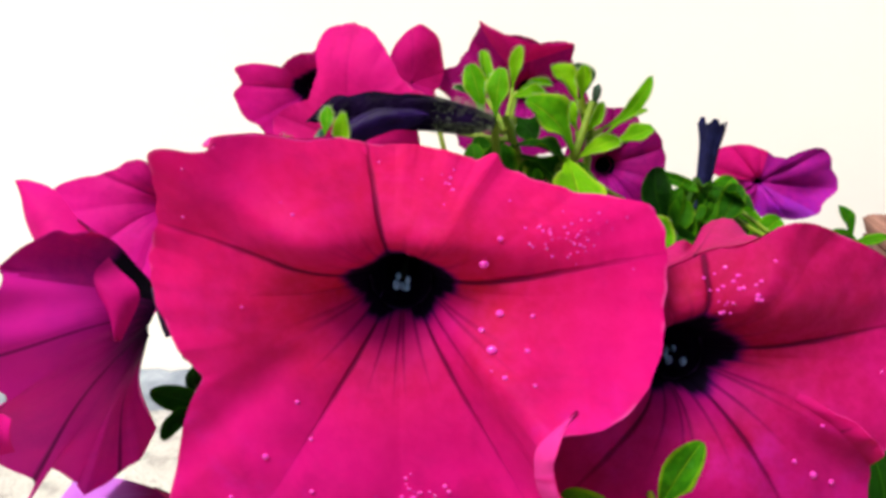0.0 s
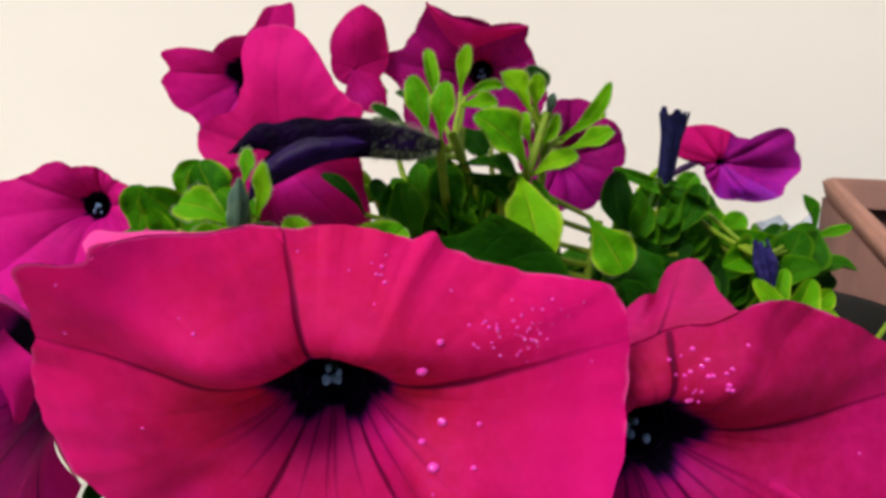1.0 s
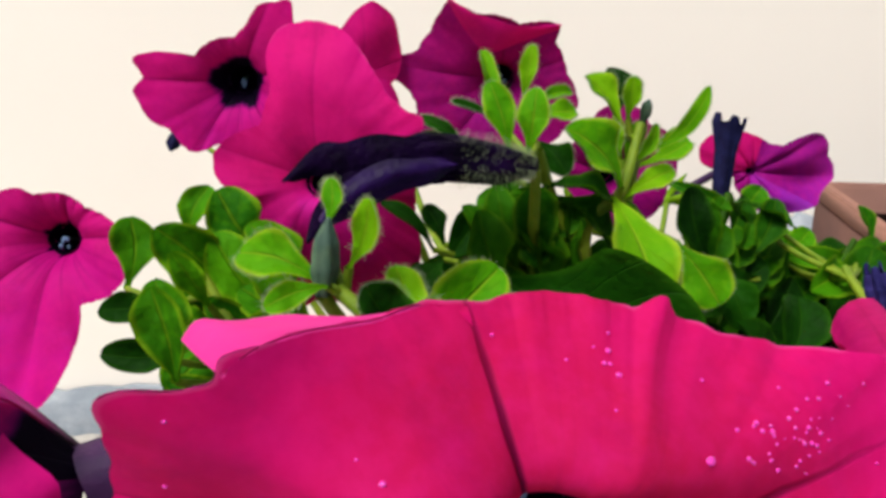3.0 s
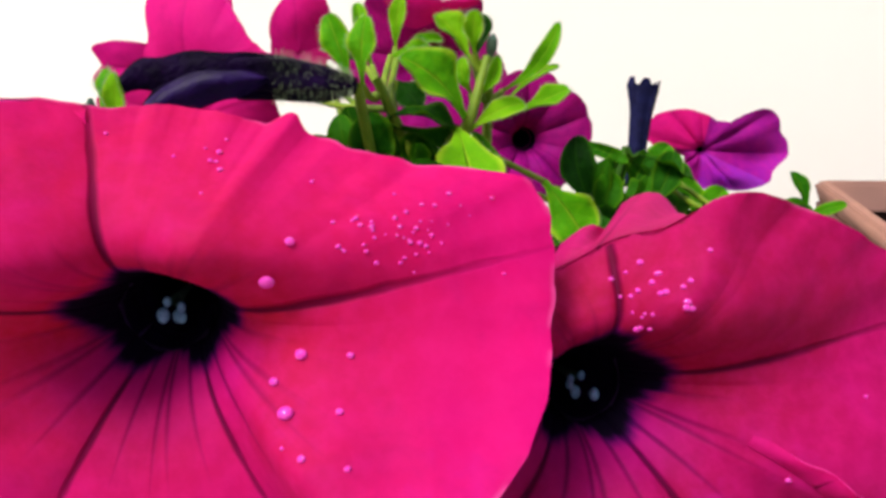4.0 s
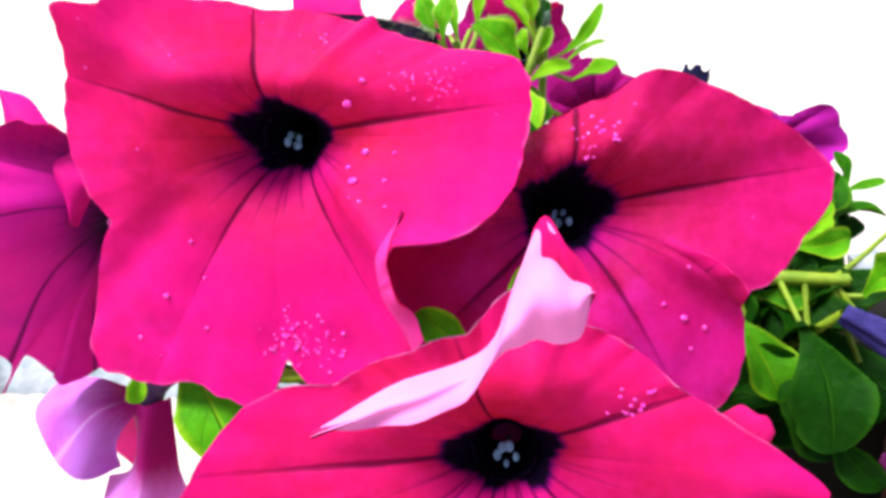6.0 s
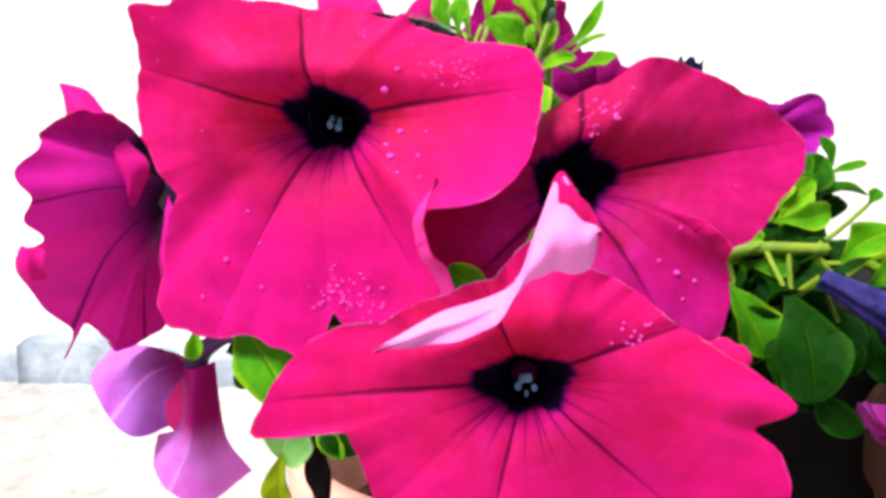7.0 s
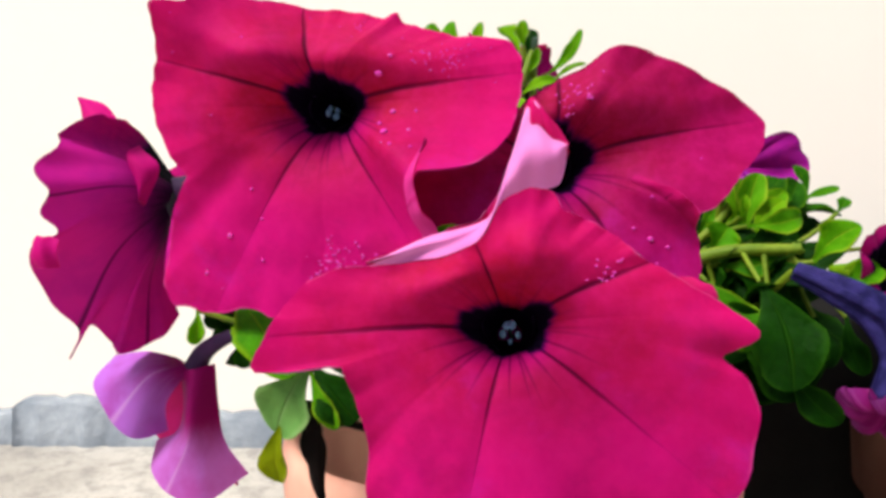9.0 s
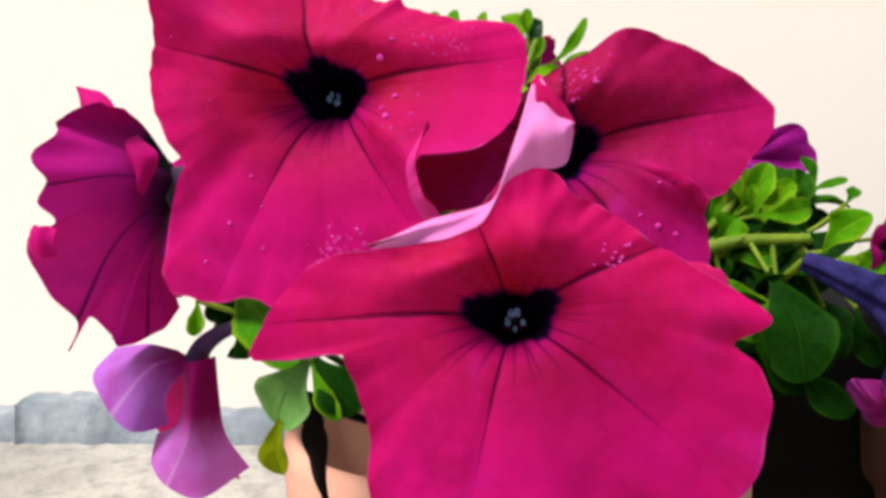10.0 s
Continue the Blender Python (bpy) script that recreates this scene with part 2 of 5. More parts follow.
LEAF_LIGHT = leaf_green("leaf_light_green", rgb(0.20, 0.46, 0.003), rgb(0.07, 0.32, 0.002), rgb(0.46, 0.58, 0.03))
LEAF_PALE = leaf_green("leaf_pale_underside", rgb(0.20, 0.42, 0.10), rgb(0.13, 0.33, 0.08), rgb(0.34, 0.52, 0.20))
LEAF_OLIVE = leaf_green("leaf_olive_yellowing", rgb(0.26, 0.33, 0.003), rgb(0.16, 0.24, 0.002), rgb(0.36, 0.38, 0.01))
STEM = plain("stem_green", rgb(0.20, 0.29, 0.012), rgb(0.10, 0.20, 0.006), 180.0, 0.55, 0.3, 0.4, 0.0006, 0.15)
# darker stem green for inner stalks, the foliage's shade put in it
STEM_SHADED = plain("stem_green_shaded", rgb(0.03, 0.09, 0.003), rgb(0.012, 0.05, 0.002), 180.0, 0.6, 0.1, 0.4, 0.0006)
BUD = plain("bud_blue_green", rgb(0.03, 0.07, 0.05), rgb(0.08, 0.14, 0.08), 300.0, 0.6)
HAIR = plain("fine_hair", rgb(0.50, 0.60, 0.34), rgb(0.38, 0.46, 0.32), 200.0, 0.5, 0.3, 0.0, 0.001, 0.4)
TERRACOTTA = plain("terracotta", rgb(0.82, 0.45, 0.34), rgb(0.72, 0.36, 0.26), 22.0, 0.85, 0.2, 0.5, 0.001)
# black for an added pot that stands in for deep shade
GAP_BLACK = plain("shade_gap_black", rgb(0.005, 0.0045, 0.004), rgb(0.010, 0.009, 0.008), 60.0, 0.7, 0.15, 0.2)
# terracotta darkened nearly to black; this pot's shade is in its colour
TERRACOTTA_SHADED = plain("terracotta_dark_shaded", rgb(0.055, 0.022, 0.014), rgb(0.08, 0.032, 0.02), 22.0, 0.85, 0.1, 0.5, 0.001)
# weathered trough in two tones: shaded walls and lit rim, put in the colour
TERRACOTTA_OLD_SHADED = plain("terracotta_weathered_shaded", rgb(0.10, 0.052, 0.046), rgb(0.15, 0.074, 0.058), 14.0, 0.9, 0.15, 0.6, 0.0015)
TERRACOTTA_LIT_RIM = plain("terracotta_lit_rim", rgb(0.20, 0.105, 0.085), rgb(0.30, 0.15, 0.11), 14.0, 0.9, 0.15, 0.6, 0.0015)
SOIL = plain("potting_soil", rgb(0.012, 0.008, 0.005), rgb(0.04, 0.026, 0.016), 120.0, 0.95, 0.1, 1.0, 0.004)
PLASTER = plain("cream_plaster", rgb(0.93, 0.885, 0.80), rgb(0.91, 0.865, 0.78), 5.0, 0.85, 0.15, 0.15, 0.001)
CEMENT = plain("grey_cement_skirting", rgb(0.17, 0.20, 0.235), rgb(0.34, 0.375, 0.41), 26.0, 0.85, 0.2, 0.7, 0.003)
DRY = plain("withered_leaf_black", rgb(0.004, 0.003, 0.003), rgb(0.010, 0.007, 0.006), 90.0, 0.8, 0.05)


def concrete():
    k = Nodes("rough_concrete_ground")
    wide, mid, grain = k.noise(6.0, 4.0), k.noise(55.0, 6.0, 0.65), k.noise(420.0, 4.0)
    colour = k.mix(k.step(wide, 0.35, 0.65), rgb(0.33, 0.316, 0.286), rgb(0.50, 0.48, 0.44))
    colour = k.mix(k.step(mid, 0.44, 0.68, 0.0, 0.75), colour, rgb(0.24, 0.23, 0.215))
    colour = k.mix(k.step(grain, 0.55, 0.7, 0.0, 0.45), colour, rgb(0.16, 0.16, 0.16))
    stain = k.noise(14.0, 3.0)
    colour = k.mix(k.step(stain, 0.64, 0.72, 0.0, 0.5), colour, rgb(0.17, 0.24, 0.28))
    k.bump(k.math("ADD", mid, k.math("MULTIPLY", grain, 0.4)), 0.8, 0.004)
    return k.done(colour, 0.9, 0.15)


CONCRETE = concrete()


def water():
    k = Nodes("dew_water")
    k.bsdf.inputs["Transmission Weight"].default_value = 0.3
    k.bsdf.inputs["IOR"].default_value = 1.33
    k.bsdf.inputs["Coat Weight"].default_value = 0.15
    return k.done(rgb(0.85, 0.05, 0.50), 0.06, 0.6)


WATER = water()


# ---- builders ----
def mm(*v):
    return np.array(v, float) / 1000.0


def thing(name, place, label, category, group="", kind=""):
    ob = new(name)
    ob.empty_display_size = 0.01
    ob.location = place
    return tagged(ob, label, category, group, kind)


def link_mesh(name, mesh, parent, label=""):
    ob = new(name, mesh)
    if parent is not None:
        ob.parent = parent
        ob.matrix_parent_inverse = Matrix.Translation(-sum_place(parent))
    if label:
        tagged(ob, label)
    return ob


def sum_place(ob):
    place = Vector(ob.location)
    while ob.parent is not None:
        ob = ob.parent
        place = place + Vector(ob.location) * (1 if ob.type == "EMPTY" else 0)
    return place


def part(name, bm, material, parent, label=""):
    mesh = bpy.data.meshes.new(name)
    bm.to_mesh(mesh)
    bm.free()
    mesh.materials.append(material)
    mesh.shade_smooth()
    return link_mesh(name, mesh, parent, label)


def sheet(name, points, normals, uv, materials, parent, label="", thick=0.0004, rim=None):
    """A thin leaf or petal of two faces and an edge from a grid of points (rows, columns, 3)."""
    rows, cols = points.shape[:2]
    top = points.reshape(-1, 3)
    low = (points - normals * thick).reshape(-1, 3)
    count = rows * cols
    spot = lambda i, j: i * cols + j
    faces, slots, coords = [], [], []
    flat = uv.reshape(-1, 2)
    i, j = rows // 2, cols // 2
    turned = np.cross(points[i, j + 1] - points[i, j], points[i + 1, j] - points[i, j]) @ normals[i, j] < 0
    for i in range(rows - 1):
        for j in range(cols - 1):
            q = (spot(i, j), spot(i, j + 1), spot(i + 1, j + 1), spot(i + 1, j))
            q = q[::-1] if turned else q
            faces.append(q)
            slots.append(0)
            coords.extend(flat[list(q)])
            back = (q[3] + count, q[2] + count, q[1] + count, q[0] + count)
            faces.append(back)
            slots.append(1)
            coords.extend(flat[[q[3], q[2], q[1], q[0]]])
    edge = [spot(rows - 1, j) for j in range(cols)]
    edge = edge[::-1] if not turned else edge
    for a, b in zip(edge[:-1], edge[1:]):
        faces.append((a, b, b + count, a + count))
        slots.append(1)
        coords.extend(flat[[a, b, b, a]])
    mesh = bpy.data.meshes.new(name)
    mesh.from_pydata(np.vstack([top, low]).tolist(), [], faces)
    for m in materials:
        mesh.materials.append(m)
    mesh.polygons.foreach_set("material_index", slots)
    layer = mesh.uv_layers.new(name="UVMap")
    layer.data.foreach_set("uv", np.array(coords, np.float32).ravel())
    if rim is not None:
        out = np.zeros(len(mesh.loops), np.int32)
        mesh.loops.foreach_get("vertex_index", out)
        far = np.tile(rim.reshape(-1, 2), (2, 1))[out]
        second = mesh.uv_layers.new(name="Rim")
        second.data.foreach_set("uv", far.astype(np.float32).ravel())
    mesh.shade_smooth()
    flatn = normals.reshape(-1, 3)
    mesh.normals_split_custom_set_from_vertices(np.vstack([flatn, -flatn]).tolist())
    mesh.validate()
    return link_mesh(name, mesh, parent, label)


def bend(points, count):
    """A smooth line through a few points."""
    p = np.array(points, float)
    if len(p) == 2:
        return p[0] + np.linspace(0, 1, count)[:, None] * (p[1] - p[0])
    q = np.vstack([2 * p[0] - p[1], p, 2 * p[-1] - p[-2]])
    out = []
    for t in np.linspace(0, len(p) - 1 - 1e-9, count):
        i, u = int(t), t - int(t)
        a, b, c, d = q[i:i + 4]
        out.append(0.5 * (2 * b + (c - a) * u + (2 * a - 5 * b + 4 * c - d) * u * u + (3 * b - a - 3 * c + d) * u ** 3))
    return np.array(out)


def tube_into(bm, line, radii, sides=10, ribs=0.0, twist=0.0, seed=0):
    """A pipe along a line, with as many radii as points; ribs make it lobed."""
    line = np.array(line)
    way = np.gradient(line, axis=0)
    way /= np.maximum(np.linalg.norm(way, axis=1, keepdims=True), 1e-9)
    side = np.cross(way[0], (0.31, 0.2, 0.93))
    side /= np.linalg.norm(side)
    rings = []
    for k, (p, w, r) in enumerate(zip(line, way, radii)):
        side = side - w * (side @ w)
        side /= np.linalg.norm(side)
        up = np.cross(w, side)
        ring = []
        for j in range(sides):
            a = 2 * math.pi * j / sides
            rr = r * (1 + ribs * math.sin(5 * a + twist * k) + 0.4 * ribs * math.sin(11 * a + seed + 1.7 * k * twist))
            ring.append(bm.verts.new(p + side * math.cos(a) * rr + up * math.sin(a) * rr))
        rings.append(ring)
    for a, b in zip(rings[:-1], rings[1:]):
        for j in range(sides):
            bm.faces.new((a[j], a[(j + 1) % sides], b[(j + 1) % sides], b[j]))
    return rings


def cap(bm, ring):
    bm.faces.new(ring)


def facing(n, up=(0, 0, 1)):
    n = np.array(n, float)
    n /= np.linalg.norm(n)
    u = np.array(up, float)
    u = u - n * (u @ n)
    u /= np.linalg.norm(u)
    return np.cross(u, n), u, n


def smooth_ring(table, column, blur):
    """A value round the flower from rows of (angle, reach, lift), softened over some degrees."""
    a = np.array([row[0] for row in table], float)
    v = np.array([row[column] for row in table], float)
    order = np.argsort(a)
    a, v = a[order], v[order]
    fine = np.arange(-180, 180, 0.5)
    line = np.interp(fine, np.r_[a - 360, a, a + 360], np.r_[v, v, v])
    k = np.exp(-0.5 * (np.arange(-40, 41) * 0.5 / blur) ** 2)
    k /= k.sum()
    line = np.convolve(np.r_[line[-40:], line, line[:40]], k, "valid")
    return lambda angle: np.interp((angle + 180) % 360 - 180, np.r_[fine, 180], np.r_[line, line[0]])


def lobed(reach, lift=0.0, seed=0, notch=0.84, turn=18):
    """The rim of a plain five-lobed bloom."""
    rng = random.Random(seed)
    rows = []
    for i in range(5):
        a = turn + 72 * i
        size, bow = reach * rng.uniform(0.9, 1.08), lift + rng.uniform(-3, 3)
        for da, k in ((-34, notch), (-22, 0.97), (-8, 1.0), (0, 0.97), (8, 1.0), (22, 0.97)):
            rows.append(((a + da + 180) % 360 - 180, size * k, bow + rng.uniform(-1.2, 1.2)))
    return rows


class Bloom:
    """The face of a petunia: throat at c (mm), facing n, a rim of (degrees, mm, mm towards the viewer)."""

    def __init__(self, c, n, rim, throat=8.0, depth=14.0, mids=(18, 90, 162, -126, -54), bulge=1.6, ruffle=0.7, seed=0, power=1.7, blur=1.0, bumps=(), hood=0.0, flat_eye=0.0, tatter=0.0, overhang=1.0):
        self.overhang = overhang
        self.c, (self.r, self.u, self.n) = mm(*c), facing(n)
        even, self.broad, self.lift = smooth_ring(rim, 1, blur), smooth_ring(rim, 1, 8.0), smooth_ring(rim, 2, 4.5)
        ragged = lambda a: np.abs(np.sin(a * 13 + seed)) + 0.7 * np.abs(np.sin(a * 29 + 2 * seed)) + 0.4 * np.sin(a * 61 + seed)
        self.reach = lambda angle: even(angle) * (1 + tatter * (ragged(np.radians(angle)) - 1.1))
        self.throat, self.depth, self.bulge, self.ruffle, self.seed, self.power = throat, depth, bulge, ruffle, seed, power
        self.r0, self.bumps, self.hood, self.flat_eye = throat * 0.5, bumps, hood, flat_eye
        self.mids = sorted(mids)
        self.scale = min(1.0, float(np.mean([row[1] for row in rim])) / 42) ** 2
        self.edges = [(m + ((self.mids[(i + 1) % 5] - m) % 360) / 2) for i, m in enumerate(self.mids)]

    def at(self, angle, s):
        """Points of the face, angle in degrees, s from the throat (0) to the rim (1)."""
        rad = np.radians(angle)
        reach = self.reach(angle)
        broad = self.broad(angle)
        rho = self.r0 + (broad - self.r0) * s + (reach - broad) * s ** 3
        steep = self.throat * (0.60 - self.hood * np.clip(np.sin(rad), 0, 1) ** 0.7)
        h = -self.depth * np.exp(-np.maximum(rho - self.r0, 0) / steep)
        off = np.min([np.abs((angle - m + 180) % 360 - 180) for m in self.mids], axis=0)
        arch = np.clip(s, 0, 1) * np.clip(1.15 - s, 0, 2)
        h = h + self.bulge * 3.2 * arch * (np.sin(np.clip(off / 36, 0, 1) * math.pi) - 0.35) - min(1.1, 0.8 * self.bulge) * np.exp(-(off / 4.5) ** 2) * np.clip(s * 3, 0, 1) * np.clip(1.1 - s, 0, 1)
        h = h + self.lift(angle) * np.clip(s, 0, 2) ** self.power
        for centre, da, s0, ds, high in self.bumps:
            h = h + high * np.exp(-(((angle - centre + 180) % 360 - 180) / da) ** 2 - ((s - s0) / ds) ** 2)
        wave = np.sin(rad * 11 + self.seed) + 0.7 * np.sin(rad * 23 + 2.1 * self.seed + s * 3) + 0.5 * np.sin(rad * 37 + self.seed * 1.3)
        h = h + self.scale * self.ruffle * wave * np.clip(s, 0, 2) ** 3.5
        crimp = np.sin(rad * 67 + 3 * self.seed) * (0.6 + 0.4 * np.sin(rad * 5 + self.seed)) + 0.6 * np.sin(rad * 103 + self.seed)
        h = h + 0.06 * crimp * np.clip(s, 0, 1) ** 12
        h = h + 0.25 * self.scale * np.sin(rho * 0.55 + 3 * np.sin(rad * 3 + self.seed)) * np.sin(rad * 7 + self.seed) * np.clip(s, 0, 1)
        out = self.c + (np.cos(rad)[..., None] * self.r + np.sin(rad)[..., None] * self.u) * rho[..., None] / 1000 + self.n * h[..., None] / 1000
        return out

    def normal(self, angle, s):
        e = 0.4
        da = self.at(angle + e, s) - self.at(angle - e, s)
        ds = self.at(angle, s + 0.004) - self.at(angle, s - 0.004)
        n = np.cross(ds, da)
        n = n / np.maximum(np.linalg.norm(n, axis=-1, keepdims=True), 1e-12)
        return n


def petals(bloom, root, front, back, fine=34, rings=26, coats={}):
    for i in range(5):
        mid = bloom.mids[i]
        low, high = bloom.edges[i - 1], bloom.edges[i]
        if low > mid:
            low -= 360
        if high < mid:
            high += 360
        ang = np.linspace(low, high, fine)
        s = np.linspace(0, 1, rings) ** 0.8
        aa, ss = np.meshgrid(ang, s, indexing="xy")
        p, n = bloom.at(aa, ss), bloom.normal(aa, ss)
        if (n.reshape(-1, 3) @ bloom.n).mean() < 0:
            n = -n
        half = np.where(aa < mid, mid - low, high - mid)
        out = bloom.r0 + (bloom.broad(aa) - bloom.r0) * ss + (bloom.reach(aa) - bloom.broad(aa)) * ss ** 3
        uv = np.stack([0.5 + 0.5 * (aa - mid) / half, out * (1 + bloom.flat_eye * np.where(np.sin(np.radians(aa)) > 0, bloom.overhang, 1.0) * np.sin(np.radians(aa)) ** 2) / 50.0], -1)
        sheet("petal", p, n, uv, coats.get(i, (front, back)), root, rim=np.stack([ss, 0.5 - 0.5 * np.sin(np.radians(aa))], -1))


def stamens(bloom, root, deep=0.8):
    """Five anthers round the stigma, low in the throat."""
    rng = random.Random(int(bloom.seed * 7) + 3)
    for i in range(5):
        a = math.radians(72 * i + 20 + bloom.seed * 13 + rng.uniform(-25, 25))
        wide, low = rng.uniform(0.0007, 0.0017), rng.uniform(-0.08, 0.12)
        place = bloom.c + (bloom.r * math.cos(a) + bloom.u * math.sin(a)) * wide - bloom.u * 0.0012 - bloom.n * bloom.depth * (deep + low) / 1000
        size = rng.uniform(0.7, 1.1)
        bm = bmesh.new()
        bmesh.ops.create_icosphere(bm, subdivisions=2, radius=0.0007)
        for v in bm.verts:
            v.co = Vector(place + np.array(v.co) * (size, size, 1.35 * size) * (1 + 0.2 * math.sin(900 * v.co.x)))
        part("anther", bm, ANTHER, root, "blue-grey anther")
    bm = bmesh.new()
    foot = bloom.c - bloom.n * (bloom.depth + 14) / 1000
    tube_into(bm, bend([foot, bloom.c - bloom.n * bloom.depth * (deep + 0.1) / 1000], 5), [0.0004, 0.0004, 0.0004, 0.0005, 0.0008], 6)
    part("stigma", bm, BUD, root)


def flower_tube(bloom, root, base, material=TUBE, width=0.8):
    """The funnel behind the face, down to the calyx at base (mm)."""
    mouth = bloom.c - bloom.n * bloom.depth * 0.98 / 1000
    end = mm(*base)
    mid = mouth - bloom.n * 0.45 * np.linalg.norm(end - mouth)
    line = np.vstack([bloom.c - bloom.n * bloom.depth * 0.72 / 1000, bend([mouth, mid, end], 13)])
    r0 = bloom.r0 / 1000
    radii = [max(r0 * (1 - 0.62 * k / 13) * width + 0.0004, 0.0016) for k in range(14)]
    radii[0], radii[1] = r0 + 0.0009, r0 + 0.0005
    bm = bmesh.new()
    rings = tube_into(bm, line, radii, 15, 0.05)
    cap(bm, rings[-1])
    part("flower_tube", bm, material, root, "violet funnel of the bloom")
    bm = bmesh.new()
    rings = tube_into(bm, line[:9], [r - 0.0003 for r in radii[:9]], 24)
    cap(bm, rings[-1])
    part("throat", bm, THROAT, root, "black-violet throat lining")
    rng = random.Random(int(bloom.seed * 10))
    back = line[-1] - line[-3]
    back /= np.linalg.norm(back)
    side, up, _ = facing(back, (0.3, 0.5, 0.8))
    bm = bmesh.new()
    tube_into(bm, [end - back * 0.001, end + back * 0.004], [0.0026, 0.0012], 8)
    calyx = part("calyx", bm, LEAF, root, "green calyx")
    for i in range(5):
        a = 2 * math.pi * i / 5 + rng.random()
        o = side * math.cos(a) + up * math.sin(a)
        blade = bend([end, end - back * 0.005 + o * 0.0035, end - back * 0.012 + o * rng.uniform(0.005, 0.008)], 6)
        bm = bmesh.new()
        tube_into(bm, blade, [0.0008, 0.0014, 0.0017, 0.0015, 0.0010, 0.0003], 6)
        sepal = part("sepal", bm, LEAF, None)
        sepal.parent = calyx
        sepal.matrix_parent_inverse = Matrix.Identity(4)


CROWN = mm(42, 205, 95)


def stalk_into(bm, base, hub):
    """The flower stalk from the calyx down to where it leaves the plant."""
    a, b = mm(*base), mm(*hub)
    mid = (a + b) / 2 + np.array((0, 0.006, -0.012))
    tube_into(bm, bend([a, mid, b, CROWN + (b - CROWN) * 0.15 + np.array((0, 0, -0.01)), CROWN - np.array((0, 0, 0.02))], 26), np.linspace(0.0011, 0.0019, 26), 8)


def flower(label, bloom, front, back, base, hub, group="petunia blooms", tube=TUBE, with_stamens=True, coats={}, fine=34, rings=26):
    root = thing("petunia_flower", CROWN - np.array((0, 0, 0.02)), label, "flower", group)
    petals(bloom, root, front, back, fine, rings, coats)
    flower_tube(bloom, root, base, tube)
    if with_stamens:
        stamens(bloom, root)
    bm = bmesh.new()
    stalk_into(bm, base, hub)
    part("stalk", bm, STEM, root)
    return root


def leaf_part(root, base, tip, width, material, rng, face=(0, -0.85, 0.52), name="leaf"):
    """One leaf with a short stalk, a swollen blade and a raised margin."""
    base, tip = np.array(base, float), np.array(tip, float)
    run = tip - base
    size = np.linalg.norm(run)
    way = run / size
    n = np.array(face) + np.array([rng.uniform(-0.45, 0.45), rng.uniform(-0.2, 0.2), rng.uniform(-0.35, 0.35)])
    n = n - way * (n @ way)
    n /= np.linalg.norm(n)
    side = np.cross(way, n)
    arc, fold, wave = rng.uniform(0.05, 0.2) * size, rng.uniform(0.15, 0.7), rng.uniform(0, 6)
    sway, roll = rng.uniform(-0.10, 0.10) * size, rng.uniform(-0.25, 0.25)
    half = width / 2
    shape = rng.uniform(1.1, 1.5)

    def f(x, v):
        vv = np.clip(v, 0, 1)
        blade = np.clip((vv - 0.10) / 0.90, 0, 1)
        w = half * (np.sqrt(np.clip(1 - (2 * blade ** shape - 1) ** 2, 0, 1)) * (0.25 + 0.75 * np.clip(blade / 0.5, 0, 1) ** 1.2) + 0.12 * (1 - blade) ** 2 + 0.01)
        lift = arc * 4 * vv * (1 - vv) * 0.6 - arc * vv ** 3 * 0.5
        lift = lift + np.abs(x) ** 1.4 * w * fold + 0.22 * w * np.sin(vv * 11 + wave + 1.5 * np.sign(x)) * np.abs(x) ** 1.5 + roll * x * w * vv
        return base + way * (vv * size)[..., None] + side * (x * w + sway * np.sin(vv * math.pi))[..., None] + n * lift[..., None]

    x, v = np.meshgrid(np.linspace(-1, 1, 9), 1 - (1 - np.linspace(0, 1, 17)) ** 1.7)
    p = f(x, v)
    du = np.gradient(p, axis=1)
    dv = np.gradient(p, axis=0)
    nn = np.cross(du, dv)
    nn /= np.maximum(np.linalg.norm(nn, axis=-1, keepdims=True), 1e-12)
    if (nn.reshape(-1, 3) @ n).mean() < 0:
        nn = -nn
    return sheet(name, p, nn, np.stack([x * 0.5 + 0.5, v], -1), (material, material), root, "", 0.0004)


def hair_fringe(root, seed, each=200):
    """Short pale hairs along the margins of the nearest leaves."""
    rng = random.Random(seed)
    bm = bmesh.new()
    for leaf in [o for o in root.children if o.name.startswith("leaf")]:
        verts = leaf.data.vertices
        cols, lines = 9, 17
        for _ in range(each):
            i, j = rng.randrange(3, lines - 1), rng.choice((0, cols - 1))
            p, q = np.array(verts[i * cols + j].co), np.array(verts[i * cols + (1 if j == 0 else cols - 2)].co)
            r = np.array(verts[(i + 1) * cols + j].co)
            p = p + (r - p) * rng.random()
            out = (p - q) / max(np.linalg.norm(p - q), 1e-6) + np.array([rng.uniform(-0.5, 0.5) for _ in range(3)])
            tube_into(bm, [p, p + out * rng.uniform(0.0004, 0.0009)], [0.000022, 0.000009], 3)
    tagged(part("hairs", bm, HAIR, root, "fine pale hairs"), kind="stuff")


